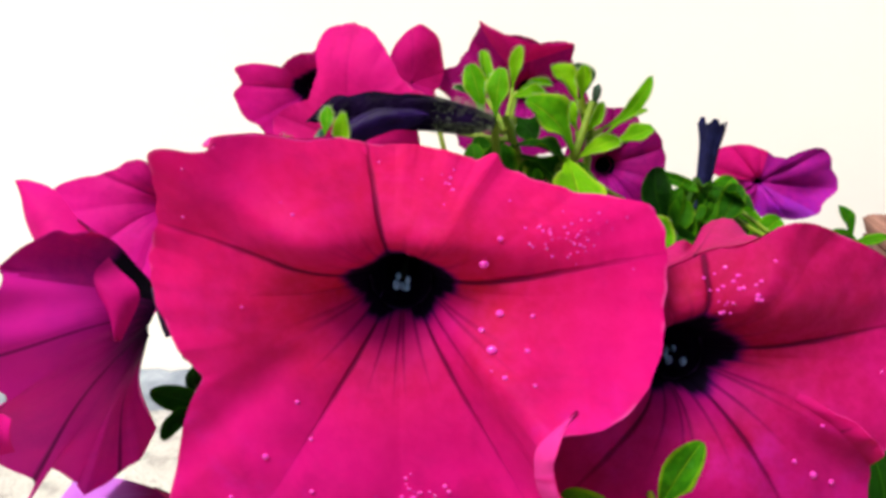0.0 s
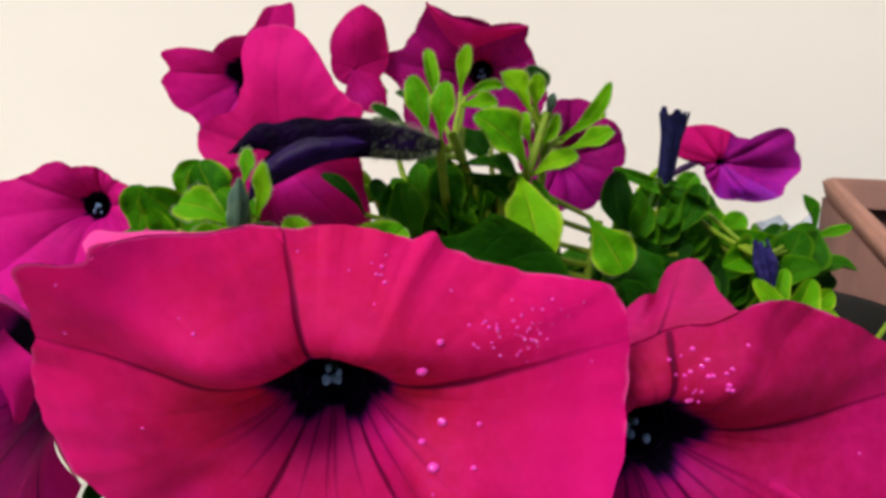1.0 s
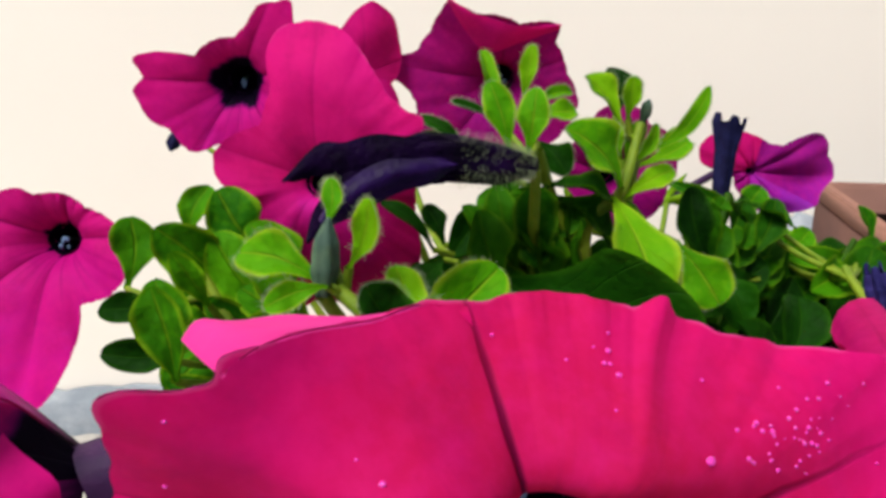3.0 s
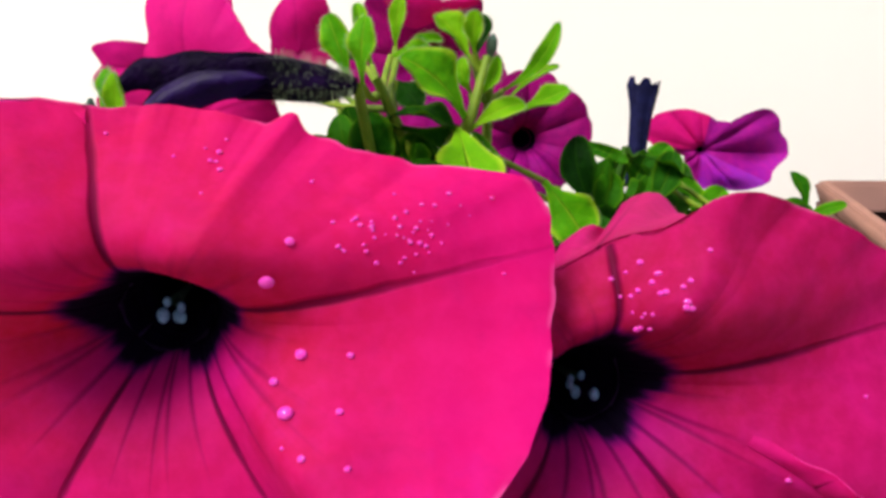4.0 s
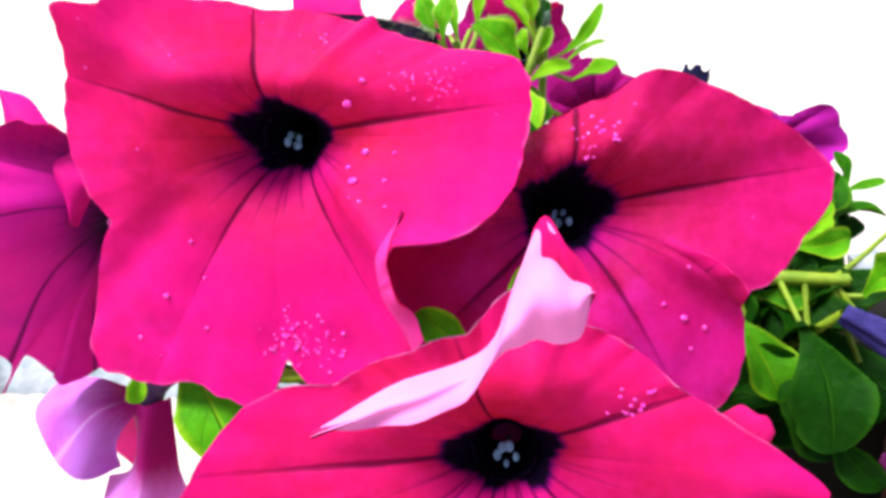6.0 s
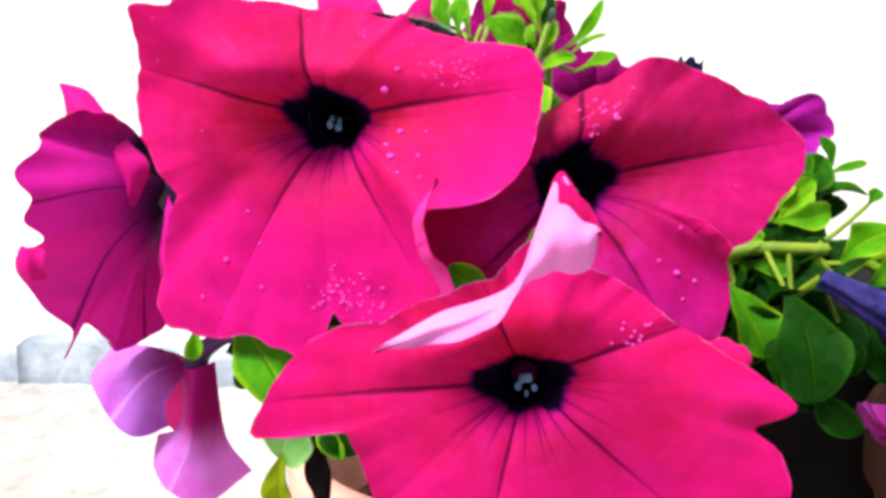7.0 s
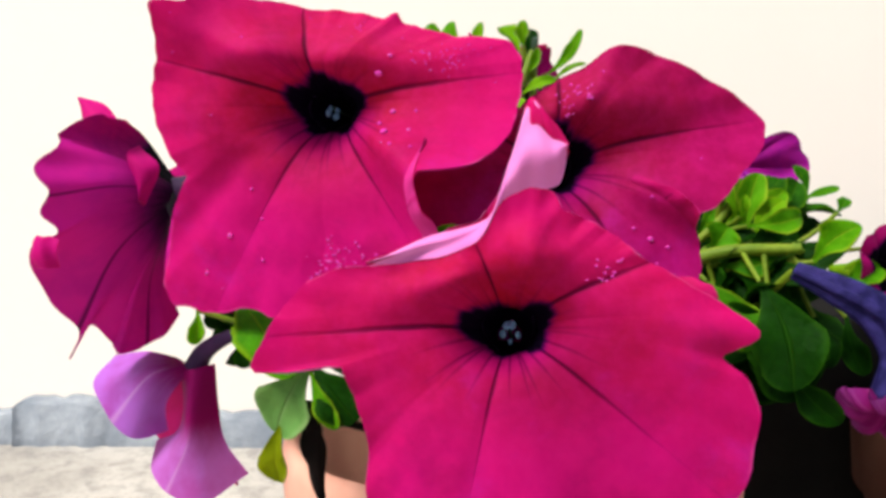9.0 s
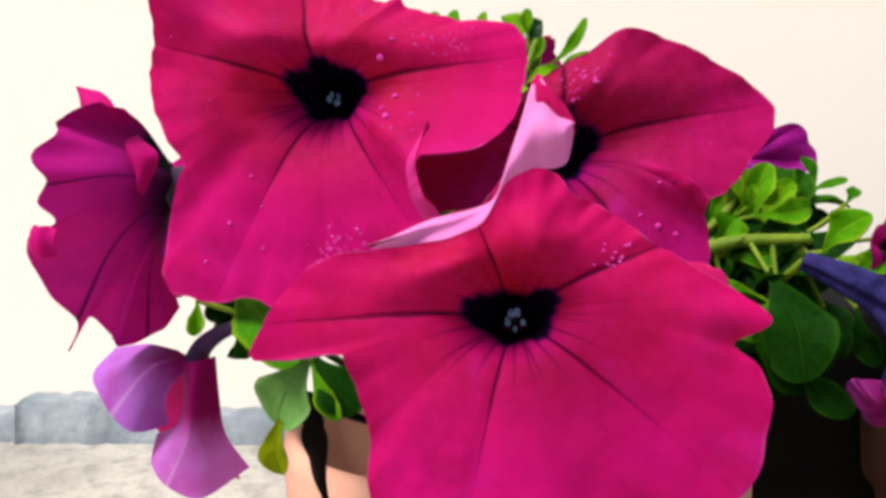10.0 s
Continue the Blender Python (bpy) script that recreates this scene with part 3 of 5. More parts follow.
def shoot(label, rows, stem, material, seed, deep=(), light=(), thick=1.5, group="leafy shoots", other={}):
    """A shoot: a main stem through some points (mm), and leaves of (base, tip, width), each on a short stalk."""
    rng = random.Random(seed)
    root = thing("leafy_shoot", CROWN - np.array((0, 0, 0.02)), label, "petunia shoot", group)
    bm = bmesh.new()
    line = bend([CROWN - np.array((0, 0, 0.02)), *[mm(*p) for p in stem]], 40)
    tube_into(bm, line, np.linspace(thick * 1.3, thick * 0.7, 40) / 1000, 9, 0.04)
    part("stem", bm, STEM, root)
    for x0, y0, z0, x1, y1, z1, w in rows:
        b = mm(x0, y0, z0)
        t = mm(x1, y1, z1)
        near = np.argmin(np.linalg.norm(line - b, axis=1))
        near = max(near - 2, 0)
        if np.linalg.norm(line[near] - b) > 0.0012:
            pull = b - (t - b) * 0.18
            bm = bmesh.new()
            tube_into(bm, bend([line[near], (line[near] + pull) / 2 + np.array((0, 0.001, -0.001)), b], 8), np.linspace(0.0009, 0.0007, 8), 7)
            part("petiole", bm, STEM_SHADED if material is LEAF_DEEP_SHADED else STEM, root)
    for i, (x0, y0, z0, x1, y1, z1, w) in enumerate(rows):
        use = other.get(i, LEAF_DEEP_SHADED if i in deep else LEAF_LIGHT if i in light else material)
        leaf_part(root, mm(x0, y0, z0), mm(x1, y1, z1), w / 1000, use, rng)
    return root


def solid_box(name, low, high, material, parent=None, label="", bevel=0.003):
    bm = bmesh.new()
    bmesh.ops.create_cube(bm, size=1.0)
    for v in bm.verts:
        v.co = Vector([low[k] + (v.co[k] + 0.5) * (high[k] - low[k]) for k in range(3)])
    if bevel:
        bmesh.ops.bevel(bm, geom=list(bm.edges), offset=bevel, segments=2, affect="EDGES")
    mesh = bpy.data.meshes.new(name)
    bm.to_mesh(mesh)
    bm.free()
    mesh.materials.append(material)
    return link_mesh(name, mesh, parent, label)


# ---- the setting: ground, wall, skirting ----
bm = bmesh.new()
for v in ((-400, -400, 0), (400, -400, 0), (400, 400, 0), (-400, 400, 0)):
    bm.verts.new(v)
bm.faces.new(bm.verts)
tagged(part("ground", bm, CONCRETE, None), "rough pale concrete ground, speckled and worn", "ground", "", "structure")
tagged(solid_box("wall_north", (-6, 0.56, -0.02), (6, 0.75, 3.2), PLASTER), "cream painted plaster wall behind the pots", "wall", "", "structure")


def skirting(name, x0, x1, height, proud, seed, fall=lambda x: 1.0):
    """A hand-laid cement strip at the wall's foot, uneven along its top."""
    rng = random.Random(seed)
    bm = bmesh.new()
    count = max(int((x1 - x0) / 0.009), 4)
    rows = []
    for i in range(count + 1):
        x = x0 + (x1 - x0) * i / count
        h = height * (1 + rng.uniform(-0.06, 0.06)) * fall(x)
        d = proud * (1 + rng.uniform(-0.15, 0.15))
        rows.append([bm.verts.new((x, 0.559, h + 0.002)), bm.verts.new((x, 0.56 - d * 0.7, h)), bm.verts.new((x, 0.56 - d, h * 0.93)), bm.verts.new((x, 0.56 - d * 1.2, -0.004))])
    for a, b in zip(rows[:-1], rows[1:]):
        for j in range(3):
            bm.faces.new((a[j], a[j + 1], b[j + 1], b[j]))
    bm.faces.new(rows[0])
    bm.faces.new(rows[-1][::-1])
    return part(name, bm, CEMENT, None)


tagged(skirting("skirting_1", -0.408, 0.26, 0.037, 0.018, 1, lambda x: 1.0 if x < -0.33 else 0.72 if x < -0.25 else 0.62), "uneven grey cement skirting at the wall's foot", "skirting", "", "structure")
tagged(skirting("skirting_2", -3.0, -0.410, 0.026, 0.014, 2), "low broken grey cement skirting at the wall's foot", "skirting", "", "structure")
tagged(skirting("skirting_3", 0.265, 2.5, 0.12, 0.02, 3), "taller blue-grey cement skirting at the wall's foot", "skirting", "", "structure")

# ---- flower pot with soil ----
POT = np.array((0.030, 0.205, 0.0))


def lathe(bm, profile, centre, sides=72, wobble=0.0):
    rings = []
    for r, z in profile:
        rings.append([bm.verts.new(Vector((centre[0] + r * math.cos(2 * math.pi * k / sides), centre[1] + r * math.sin(2 * math.pi * k / sides), centre[2] + z + wobble * math.sin(k * 0.7 + z * 300)))) for k in range(sides)])
    for a, b in zip(rings[:-1], rings[1:]):
        for k in range(sides):
            bm.faces.new((a[k], a[(k + 1) % sides], b[(k + 1) % sides], b[k]))
    return rings


pot = thing("flower_pot", POT, "round terracotta flower pot on the concrete, full of petunias", "flower pot")
bm = bmesh.new()
rings = lathe(bm, [(0.054, 0.0), (0.060, 0.002), (0.065, 0.072), (0.0665, 0.076), (0.066, 0.0765)], POT)
cap(bm, rings[0][::-1])
part("pot_body", bm, TERRACOTTA, pot)
bm = bmesh.new()
lathe(bm, [(0.0662, 0.075), (0.073, 0.076), (0.0745, 0.079), (0.0765, 0.115), (0.0755, 0.1195), (0.073, 0.121), (0.0705, 0.1195), (0.0655, 0.060), (0.0662, 0.075)], POT, 72, 0.0003)
part("pot_rim", bm, TERRACOTTA, pot, "thick rolled terracotta rim")
bm = bmesh.new()
rng = random.Random(5)
rings = lathe(bm, [(0.0665, 0.072), (0.06, 0.076), (0.04, 0.080), (0.02, 0.082), (0.004, 0.082)], POT, 48)
cap(bm, rings[-1])
for v in bm.verts:
    v.co.z += rng.uniform(-0.002, 0.002)
soil = part("potting_soil", bm, SOIL, None)
tagged(soil, "dark moist potting soil inside the terracotta pot", "soil")
bm = bmesh.new()
tube_into(bm, bend([mm(-6, 165, 128), mm(-14.7, 124.0, 146.0), mm(-13.3, 121.0, 141.6), mm(-12.3, 120.0, 135.9), mm(-11.5, 120.0, 128.3), mm(-10.3, 122.0, 119.6)], 26), [0.0008 + 0.0019 * math.sin(math.pi * min(k / 22, 1)) ** 1.2 for k in range(26)], 9, 0.25, 0.4)
dry = part("withered_leaf", bm, DRY, None)
tagged(dry, "blackened withered leaf hanging over the pot rim", "dead leaf")

# ---- pots beside it ----
def side_pot(name, at, radius, height, material, label):
    """A plain round pot with a rolled rim and dark soil."""
    root = thing(name, at, label, "flower pot", "pots beside the planter")
    bm = bmesh.new()
    r, h = radius, height
    rings = lathe(bm, [(r * 0.74, 0), (r * 0.76, 0.001), (r * 0.95, h * 0.8), (r, h * 0.81), (r * 1.01, h * 0.98), (r * 0.99, h), (r * 0.95, h * 0.99), (r * 0.92, h * 0.8)], at, 56)
    cap(bm, rings[0][::-1])
    part("pot_wall", bm, material, root)
    bm = bmesh.new()
    rings = lathe(bm, [(r * 0.93, h * 0.82), (r * 0.5, h * 0.84), (r * 0.05, h * 0.84)], at, 40)
    cap(bm, rings[-1])
    part("soil_top", bm, SOIL, root, "dark damp soil")
    return root


# the first pot is added to darken the shaded gap behind the leaves
side_pot("flower_pot", (0.157, 0.292, 0.0), 0.058, 0.15, GAP_BLACK, "added black pot behind the leaves, standing in for deep shade")
side_pot("flower_pot", (0.203, 0.195, 0.0), 0.060, 0.122, TERRACOTTA_SHADED, "terracotta pot beside the petunias, shade in its dark colour")

# ---- the other planter ----
planter = thing("rectangular_planter", (0.27, 0.47, 0.0), "weathered terracotta trough planter, empty but for soil", "planter")


def trough(bm, low_z, high_z, out, wall, at, turn, wide, deep, floor_z):
    """A hollow box: its rear corner at at, turned, wide and deep."""
    c, s = math.cos(turn), math.sin(turn)
    place = lambda x, y, z: Vector((at[0] + c * x - s * y, at[1] + s * x + c * y, z))
    loops = []
    for grow, z in ((0.0, low_z), (out, high_z), (out - wall, high_z), (-wall, floor_z)):
        loops.append([bm.verts.new(place(*q, z)) for q in ((-grow, grow), (wide + grow, grow), (wide + grow, -deep - grow), (-grow, -deep - grow))])
    for a, b in zip(loops[:-1], loops[1:]):
        for k in range(4):
            bm.faces.new((a[k], a[(k + 1) % 4], b[(k + 1) % 4], b[k]))
    bm.faces.new(loops[0][::-1])
    bm.faces.new(loops[-1])
    bmesh.ops.recalc_face_normals(bm, faces=bm.faces)
    bmesh.ops.bevel(bm, geom=list(bm.edges), offset=0.0025, segments=2, affect="EDGES")


AT, TURN = (0.270, 0.478), radians(-18)
bm = bmesh.new()
trough(bm, 0.0, 0.160, 0.002, 0.007, AT, TURN, 0.5, 0.17, 0.06)
part("trough_body", bm, TERRACOTTA_OLD_SHADED, planter)
bm = bmesh.new()
trough(bm, 0.156, 0.17, 0.004, 0.010, AT, TURN, 0.5, 0.17, 0.154)
bmesh.ops.delete(bm, geom=[f for f in bm.faces if abs(f.normal.z) > 0.9 and f.calc_area() > 0.02], context="FACES")
part("trough_rim", bm, TERRACOTTA_LIT_RIM, planter, "broad terracotta rim")

# ---- blooms ----
A_RIM = [(148, 43.6, 6), (155, 40.8, 2), (164, 40, -2), (173, 41.3, -4), (-176, 40.5, -4), (-164, 38.3, -4), (-155, 36.4, -2), (-150, 41.6, -3), (-140, 52.1, -5), (-136, 58, -6), (-131, 60.8, -6), (-127, 58.3, -5), (-121, 56, -4), (-115, 51.9, -3), (-112, 50.1, -2), (-105, 50.3, 0), (-98, 50.8, 0), (-92, 46.8, 1), (-88, 39.1, 2), (-86, 42.6, 2), (-82, 46.3, 3), (-74, 47.6, 5), (-64, 47.7, 9), (-54, 45.4, 13), (-49, 40, 14), (-46, 33.5, 15), (-41, 29.8, 16), (-35, 29.2, 15), (-31, 32.5, 14), (-27, 36, 12), (-23, 39, 10), (-17, 41.9, 6), (-10, 43.7, 0), (-1, 44.7, -7), (11, 46.3, -11), (17, 45.1, -12), (22, 39.6, -12), (27, 33.6, -13), (37, 28.9, -13), (48, 26.0, -13), (52.5, 27.4, -13), (55, 26.8, -13), (58, 24.2, -13), (76, 23.3, -14), (100, 23.5, -12), (123, 29.4, -5), (133, 35.6, 2), (137.5, 37.6, 4), (140.5, 36.4, 3), (143, 38.3, 3), (145.5, 42.5, 6)]
B_RIM = [(-165, 38, -6), (-140, 44, -4), (-110, 44, -2), (-85, 42, 0), (-60, 45.5, -2), (-51, 44.5, -1), (-41, 40.5, -1), (-35, 36.5, 0), (-31, 31.5, 3), (-28, 33.5, 6), (-25, 35.5, 5), (-17, 38, 4), (-10, 40.4, 2), (-1, 46.2, -1), (5, 48.8, -2), (8, 49, -3), (12, 46.5, -2), (25, 38.2, 0), (39, 33, 1), (50, 30.3, 2), (57, 28.4, 3), (62, 26.6, 2), (67, 22, -2), (96, 16.9, -8), (117, 15.5, -10), (140, 26, -9), (160, 33, -8)]
C_RIM = [(-169, 47.5, 5.5), (-166.5, 48, 5), (-165, 31.2, 3.0), (-154, 31.6, 0.5), (-144, 33.0, -2.6), (-138, 35.3, -5.8), (-132, 40.6, -8.0), (-118, 51.1, -13.0), (-103, 53.6, -13.0), (-74, 54.3, -13.0), (-60, 52.4, -13.0), (-35, 51.2, -9.4), (-26, 49.0, -7.2), (-21, 47.9, -5.8), (-14, 43.7, -4.1), (-11, 37.6, -3.0), (-5, 45.5, -1.3), (9, 32.9, 2), (23, 26.3, 2), (61, 21.8, 3), (68, 24.6, 5), (85, 24.1, 6), (105, 17.7, 5), (133, 19.6, 4), (159, 26.0, 3), (163, 32.1, 4), (170, 37.3, 5), (179, 41.6, 6), (-173, 44.9, 6)]
L_RIM = [(-178, 36, 0), (-156, 33, 0), (-149, 29, 0), (-127, 30, 0), (-110, 22, 0), (-60, 24, 0), (-30, 24, 0), (0, 24, 0), (30, 24, 0), (52, 37, 0), (56, 33, 0), (67, 29, 0), (71, 21, 0), (83, 16, 0), (143, 16, 0), (164, 36, 0), (174, 31, 0)]
R_RIM = [(-167, 30, 0), (-142, 36, 0), (-125, 33, 0), (-100, 28, 0), (-75, 26, 0), (-50, 28, 0), (-14, 28, 0), (9, 23, 0), (38, 23, 0), (45, 28, 4), (73, 21, 6), (110, 25, 6), (123, 33, 4), (143, 30, 0), (159, 31, 0), (166, 37, 0), (175, 39, 0), (-178, 33, 0)]
M_RIM = [(-179, 21, 5), (-167, 18, 4), (-157, 13, 3), (-148, 24, 0), (-134, 39, -9), (-130, 37, -22), (-128, 50, -14), (-102, 28, -26), (-67, 28, -26), (-49, 30, -26), (-17, 22, -14), (18, 23, 1), (23, 28, 5), (27, 29, 5), (34, 26, 4), (48, 25, 3), (63, 28, 3), (72, 31, 4), (79, 33, 4), (86, 34, 4), (95, 34, 4), (102, 34, 4), (108, 32, 4), (114, 28, 4), (116, 21, 3), (136, 16, 3), (148, 18, 4), (158, 20, 5), (169, 22, 5)]
N_RIM = [(-120, 7, 0), (-109, 17, 0), (-84, 16, 0), (-57, 20, 0), (-21, 10, 0), (39, 17, 0), (59, 22, 0), (80, 24, 0), (106, 18, 0), (152, 10, 0)]
F_RIM = [(-167, 40, 1), (-157, 53, 3), (-134, 53, 4), (-120, 54, 4), (-117, 40, 2), (-112, 50, 3), (-102, 58, 3), (-93, 51, 2), (-66, 22, 0), (-46, 25, 0), (-23, 26, 0), (-2, 24, 0), (21, 18, 0), (40, 14, 0), (110, 14, 0), (124, 19, 0), (149, 22, 0), (162, 28, 0), (174, 42, 0), (-178, 49, 0)]
V_RIM = [(170, 21, -2), (155, 24, -3), (143, 23.5, -3), (127, 20, -3), (95, 15, -2), (66, 12.5, 0), (49, 14.5, 2), (41, 22, 3), (36, 26.8, 2), (30, 30, 0), (22, 31.4, -2), (12, 30.7, -3), (4, 33.6, -4), (-5, 34.2, -3), (-12, 29.7, 2), (-18, 27.4, 4), (-26, 27.7, 5), (-40, 23.4, 4), (-63, 16.8, 2), (-90, 15, 0), (-116, 9.6, -2), (-163, 7, -3), (-178, 10, -3)]
R_UPPER = [(13, 306, 275), (19, 302, 271), (27, 300, 268), (38, 300, 266), (49, 302, 267)]
R_LOWER = [(13, 308, 274), (18, 308, 266), (26, 308, 258), (37, 306, 261), (49, 304, 265)]
A_LIP = [(20.6, 95.5, 208.1), (18.1, 95.5, 202.9), (17.5, 96.0, 199.0), (18.6, 97.0, 194.4), (21.0, 98.5, 191.2), (22.5, 100.0, 186.8)]
A_LIP_IN = [(20.1, 96.5, 207.3), (15.6, 98.5, 201.3), (15.2, 99.5, 197.1), (16.0, 100.5, 192.8), (18.6, 101.0, 188.3), (20.3, 102.0, 183.6)]
C_LOBE = [(69.2, 92.0, 180.1), (72.7, 92.0, 179.0), (74.7, 92.0, 176.6), (73.9, 92.0, 173.0)]
C_LOBE_LOW = [(65.5, 87.0, 180.6), (68.3, 86.6, 177.6), (70.6, 86.4, 175.3), (72.0, 86.2, 173.2)]
C_TIP = [(39.5, 68, 207), (41, 66.2, 211.2), (43.8, 65.4, 208.2), (46.7, 65.5, 204)]
C_TIP_LOW = [(39.8, 65.6, 206.3), (42, 64.6, 206.8), (44, 64.2, 204.8), (46.4, 64.6, 202.4)]
B_BACK = [(45, 146, 219), (50, 150, 220.5), (53, 155, 219.5), (57.5, 163.5, 217.5), (60, 165, 221), (65.5, 166, 222.5), (68, 164, 220), (66, 156, 220.5), (62, 144, 223), (59, 130, 225.5)]
D_UPPER = [(-92, 164, 230.5), (-84, 162, 227.5), (-77.5, 159, 220.5), (-70.5, 155, 214.5), (-63.5, 151, 208), (-68, 151, 198)]
D_CURL = [(-90, 131.5, 187), (-86.5, 129, 190.5), (-81, 130, 189.5)]
D_CURL_LOW = [(-89, 131, 182), (-85, 128.5, 182), (-81.5, 130.5, 182)]
A_BACK = [(-38, 120, 242.0), (-36, 121, 243.4), (-31, 122, 242.6), (-24, 123, 241.9), (-16, 123, 241.4), (-11.5, 123, 241.0)]
D_LOWER = [(-94, 164, 229), (-91, 160, 221), (-84.5, 155, 214), (-77.5, 151, 210.5), (-72.5, 150, 204.5), (-68.5, 150.5, 197.5)]
E_LEFT = [[(-72.0, 172.0, 149.9), (-67.4, 167.0, 148.8), (-65.0, 166.0, 146.9)], [(-82.4, 174.0, 151.4), (-75.3, 160.0, 146.2), (-71.7, 164.0, 137.6)], [(-95.8, 178.0, 149.7), (-99.0, 170.0, 143.0), (-92.5, 163.0, 136.1), (-84.3, 160.0, 128.9), (-78.7, 163.0, 127.0), (-75.1, 170.0, 126.8)]]
E_LOW = [[(-68.5, 167, 147), (-62, 163, 148), (-57.5, 168, 148.5)], [(-69, 169, 136), (-62, 158, 136), (-57, 168, 135.5)], [(-71, 168, 127.5), (-62, 156, 127), (-54.5, 166, 125)], [(-80, 172, 123.5), (-77.5, 163, 116.5), (-70, 157, 112), (-58.5, 156, 109.5), (-48.5, 168, 114)]]
E_BACK = [[(-60.8, 169.0, 146.5), (-67.0, 174.0, 146.2), (-72.5, 173.0, 149.7)], [(-61.4, 176.0, 125.6), (-78.6, 190.0, 125.2), (-90.6, 184.0, 144.2)], [(-53.3, 172.0, 109.2), (-78.1, 200.0, 106.0), (-97.2, 205.0, 114.6), (-107.3, 198.0, 133.1), (-97.0, 180.0, 149.3)]]
E_TUBE = [(-64.1, 168.0, 147.1), (-61.5, 168.0, 151.4), (-55.5, 166.0, 155.5), (-46.9, 164.0, 158.9)]
D_FRONT = [[(-66, 166, 205), (-64, 161, 203), (-64, 159, 201), (-65, 159, 199), (-67, 161, 197), (-68, 165, 194), (-70, 169, 192)], [(-71, 159, 217), (-72, 147, 210), (-72, 142, 202), (-76, 143, 193), (-78, 152, 183), (-78, 163, 175), (-76, 175, 177)], [(-72, 150, 222), (-77, 142, 222), (-84, 138, 218), (-83, 135, 214), (-87, 131, 209), (-84, 131, 202), (-87, 131, 196), (-84, 134, 191), (-91, 133, 187), (-95, 138, 180), (-96, 146, 171), (-93, 155, 162), (-98, 158, 153), (-92, 158, 162), (-88, 164, 155), (-85, 168, 152), (-78, 176, 156), (-75, 182, 162)]]
D_BACK = [[(-70, 169, 192), (-72, 176, 197), (-69, 174, 202), (-66, 167, 205)], [(-76, 176, 177), (-90, 196, 191), (-87, 190, 206), (-73, 162, 217)], [(-75, 182, 162), (-100, 210, 174), (-119, 222, 193), (-111, 205, 212), (-89, 172, 222), (-73, 152, 222)]]

bloom_a = Bloom((-6, 114, 219), (0, -1, 0), A_RIM, 9.0, 15.0, (104, 7, -57, -121, 163), 0.55, 0.3, 1.0, blur=0.7, tatter=0.006, hood=0.45, flat_eye=0.35, bumps=((138, 27, 0.32, 0.24, 7.0), (52, 30, 0.40, 0.28, 5.2), (-170, 22, 0.7, 0.3, 2.5), (-92, 22, 0.45, 0.3, 2.0), (-30, 14, 0.55, 0.3, 3.0), (-62, 8, 0.8, 0.3, -2.5), (-145, 9, 0.7, 0.3, -2.0)))
flower_a = flower("magenta petunia bloom with black throat and dew drops, facing out", bloom_a, MAGENTA, PINK_BACK, (2, 172, 205), (20, 190, 170), fine=84, rings=44)
bloom_b = Bloom((47, 120, 206), (0.15, -1, 0.2), B_RIM, 9.0, 18.0, (84, 8, -62, -138, 160), 0.9, 0.4, 2.0, tatter=0.005, hood=0.4, flat_eye=0.2, bumps=((45, 28, 0.4, 0.3, 4.5), (-28, 16, 0.7, 0.3, 2.0), (-75, 22, 0.5, 0.3, 2.0), (-40, 8, 0.8, 0.3, -2.0)))
flower_b = flower("crimson-magenta petunia bloom with dew, half behind another bloom", bloom_b, CRIMSON, PINK_BACK, (50, 178, 196), (48, 192, 165), fine=52, rings=36)
bloom_c = Bloom((35.7, 85.6, 173.9), (0, -0.95, 0.3), C_RIM, 8.4, 14.0, (112, 20, -40, -103, -175), 0.5, 0.4, 3.0, tatter=0.005, hood=0.45, flat_eye=0.5, overhang=2.4, bumps=((145, 28, 0.35, 0.28, 6.0), (65, 28, 0.4, 0.3, 6.0), (-66, 9, 0.9, 0.35, -4.0), (-8, 14, 0.7, 0.3, 2.0), (-130, 20, 0.6, 0.3, 2.0)))
flower_c = flower("low magenta petunia bloom, its upper petal folded over", bloom_c, MAGENTA, PALE, (42, 142, 150), (44, 175, 145), fine=52, rings=36)
flower("purple-pink petunia bloom behind, with ragged petals", Bloom((-112, 290, 206), (-0.1, -1, 0.3), F_RIM, 8.0, 14.0, (160, 70, 0, -100, -140), 0.9, 0.5, 6.0, tatter=0.012), ROSE_SMALL_EYE, PINK_BACK, (-40, 270, 200), (0, 230, 170))
flower("upper magenta petunia bloom with pointed petals by the wall", Bloom((-59, 330, 247), (-0.2, -1, -0.1), L_RIM, 8.0, 16.0, (176, 60, 15, -55, -122), 0.6, 0.4, 7.0, tatter=0.012), ROSE, PINK_BACK, (-40, 380, 230), (10, 260, 180))
flower_r = flower("purple petunia bloom with a bright upturned petal, by the wall", Bloom((33, 318, 247), (-0.2, -1, -0.1), R_RIM, 8.0, 16.0, (170, 85, 20, -60, -130), 0.6, 0.4, 8.0, tatter=0.012), PURPLE_PLAIN, PINK_BACK, (42, 368, 232), (40, 260, 180))
flower("large pink petunia bloom with folded upright petal", Bloom((-30, 225, 235), (-0.3, -0.9, 0.35), M_RIM, 5.0, 7.0, (88, 14, -45, -110, 165), 0.18, 0.4, 9.0, tatter=0.006, bumps=((88, 40, 0.6, 0.35, 4.0), (30, 12, 0.6, 0.3, -2.0))), ROSE_PLAIN, PINK_BACK, (-5, 258, 215), (20, 230, 180), with_stamens=False, fine=44)
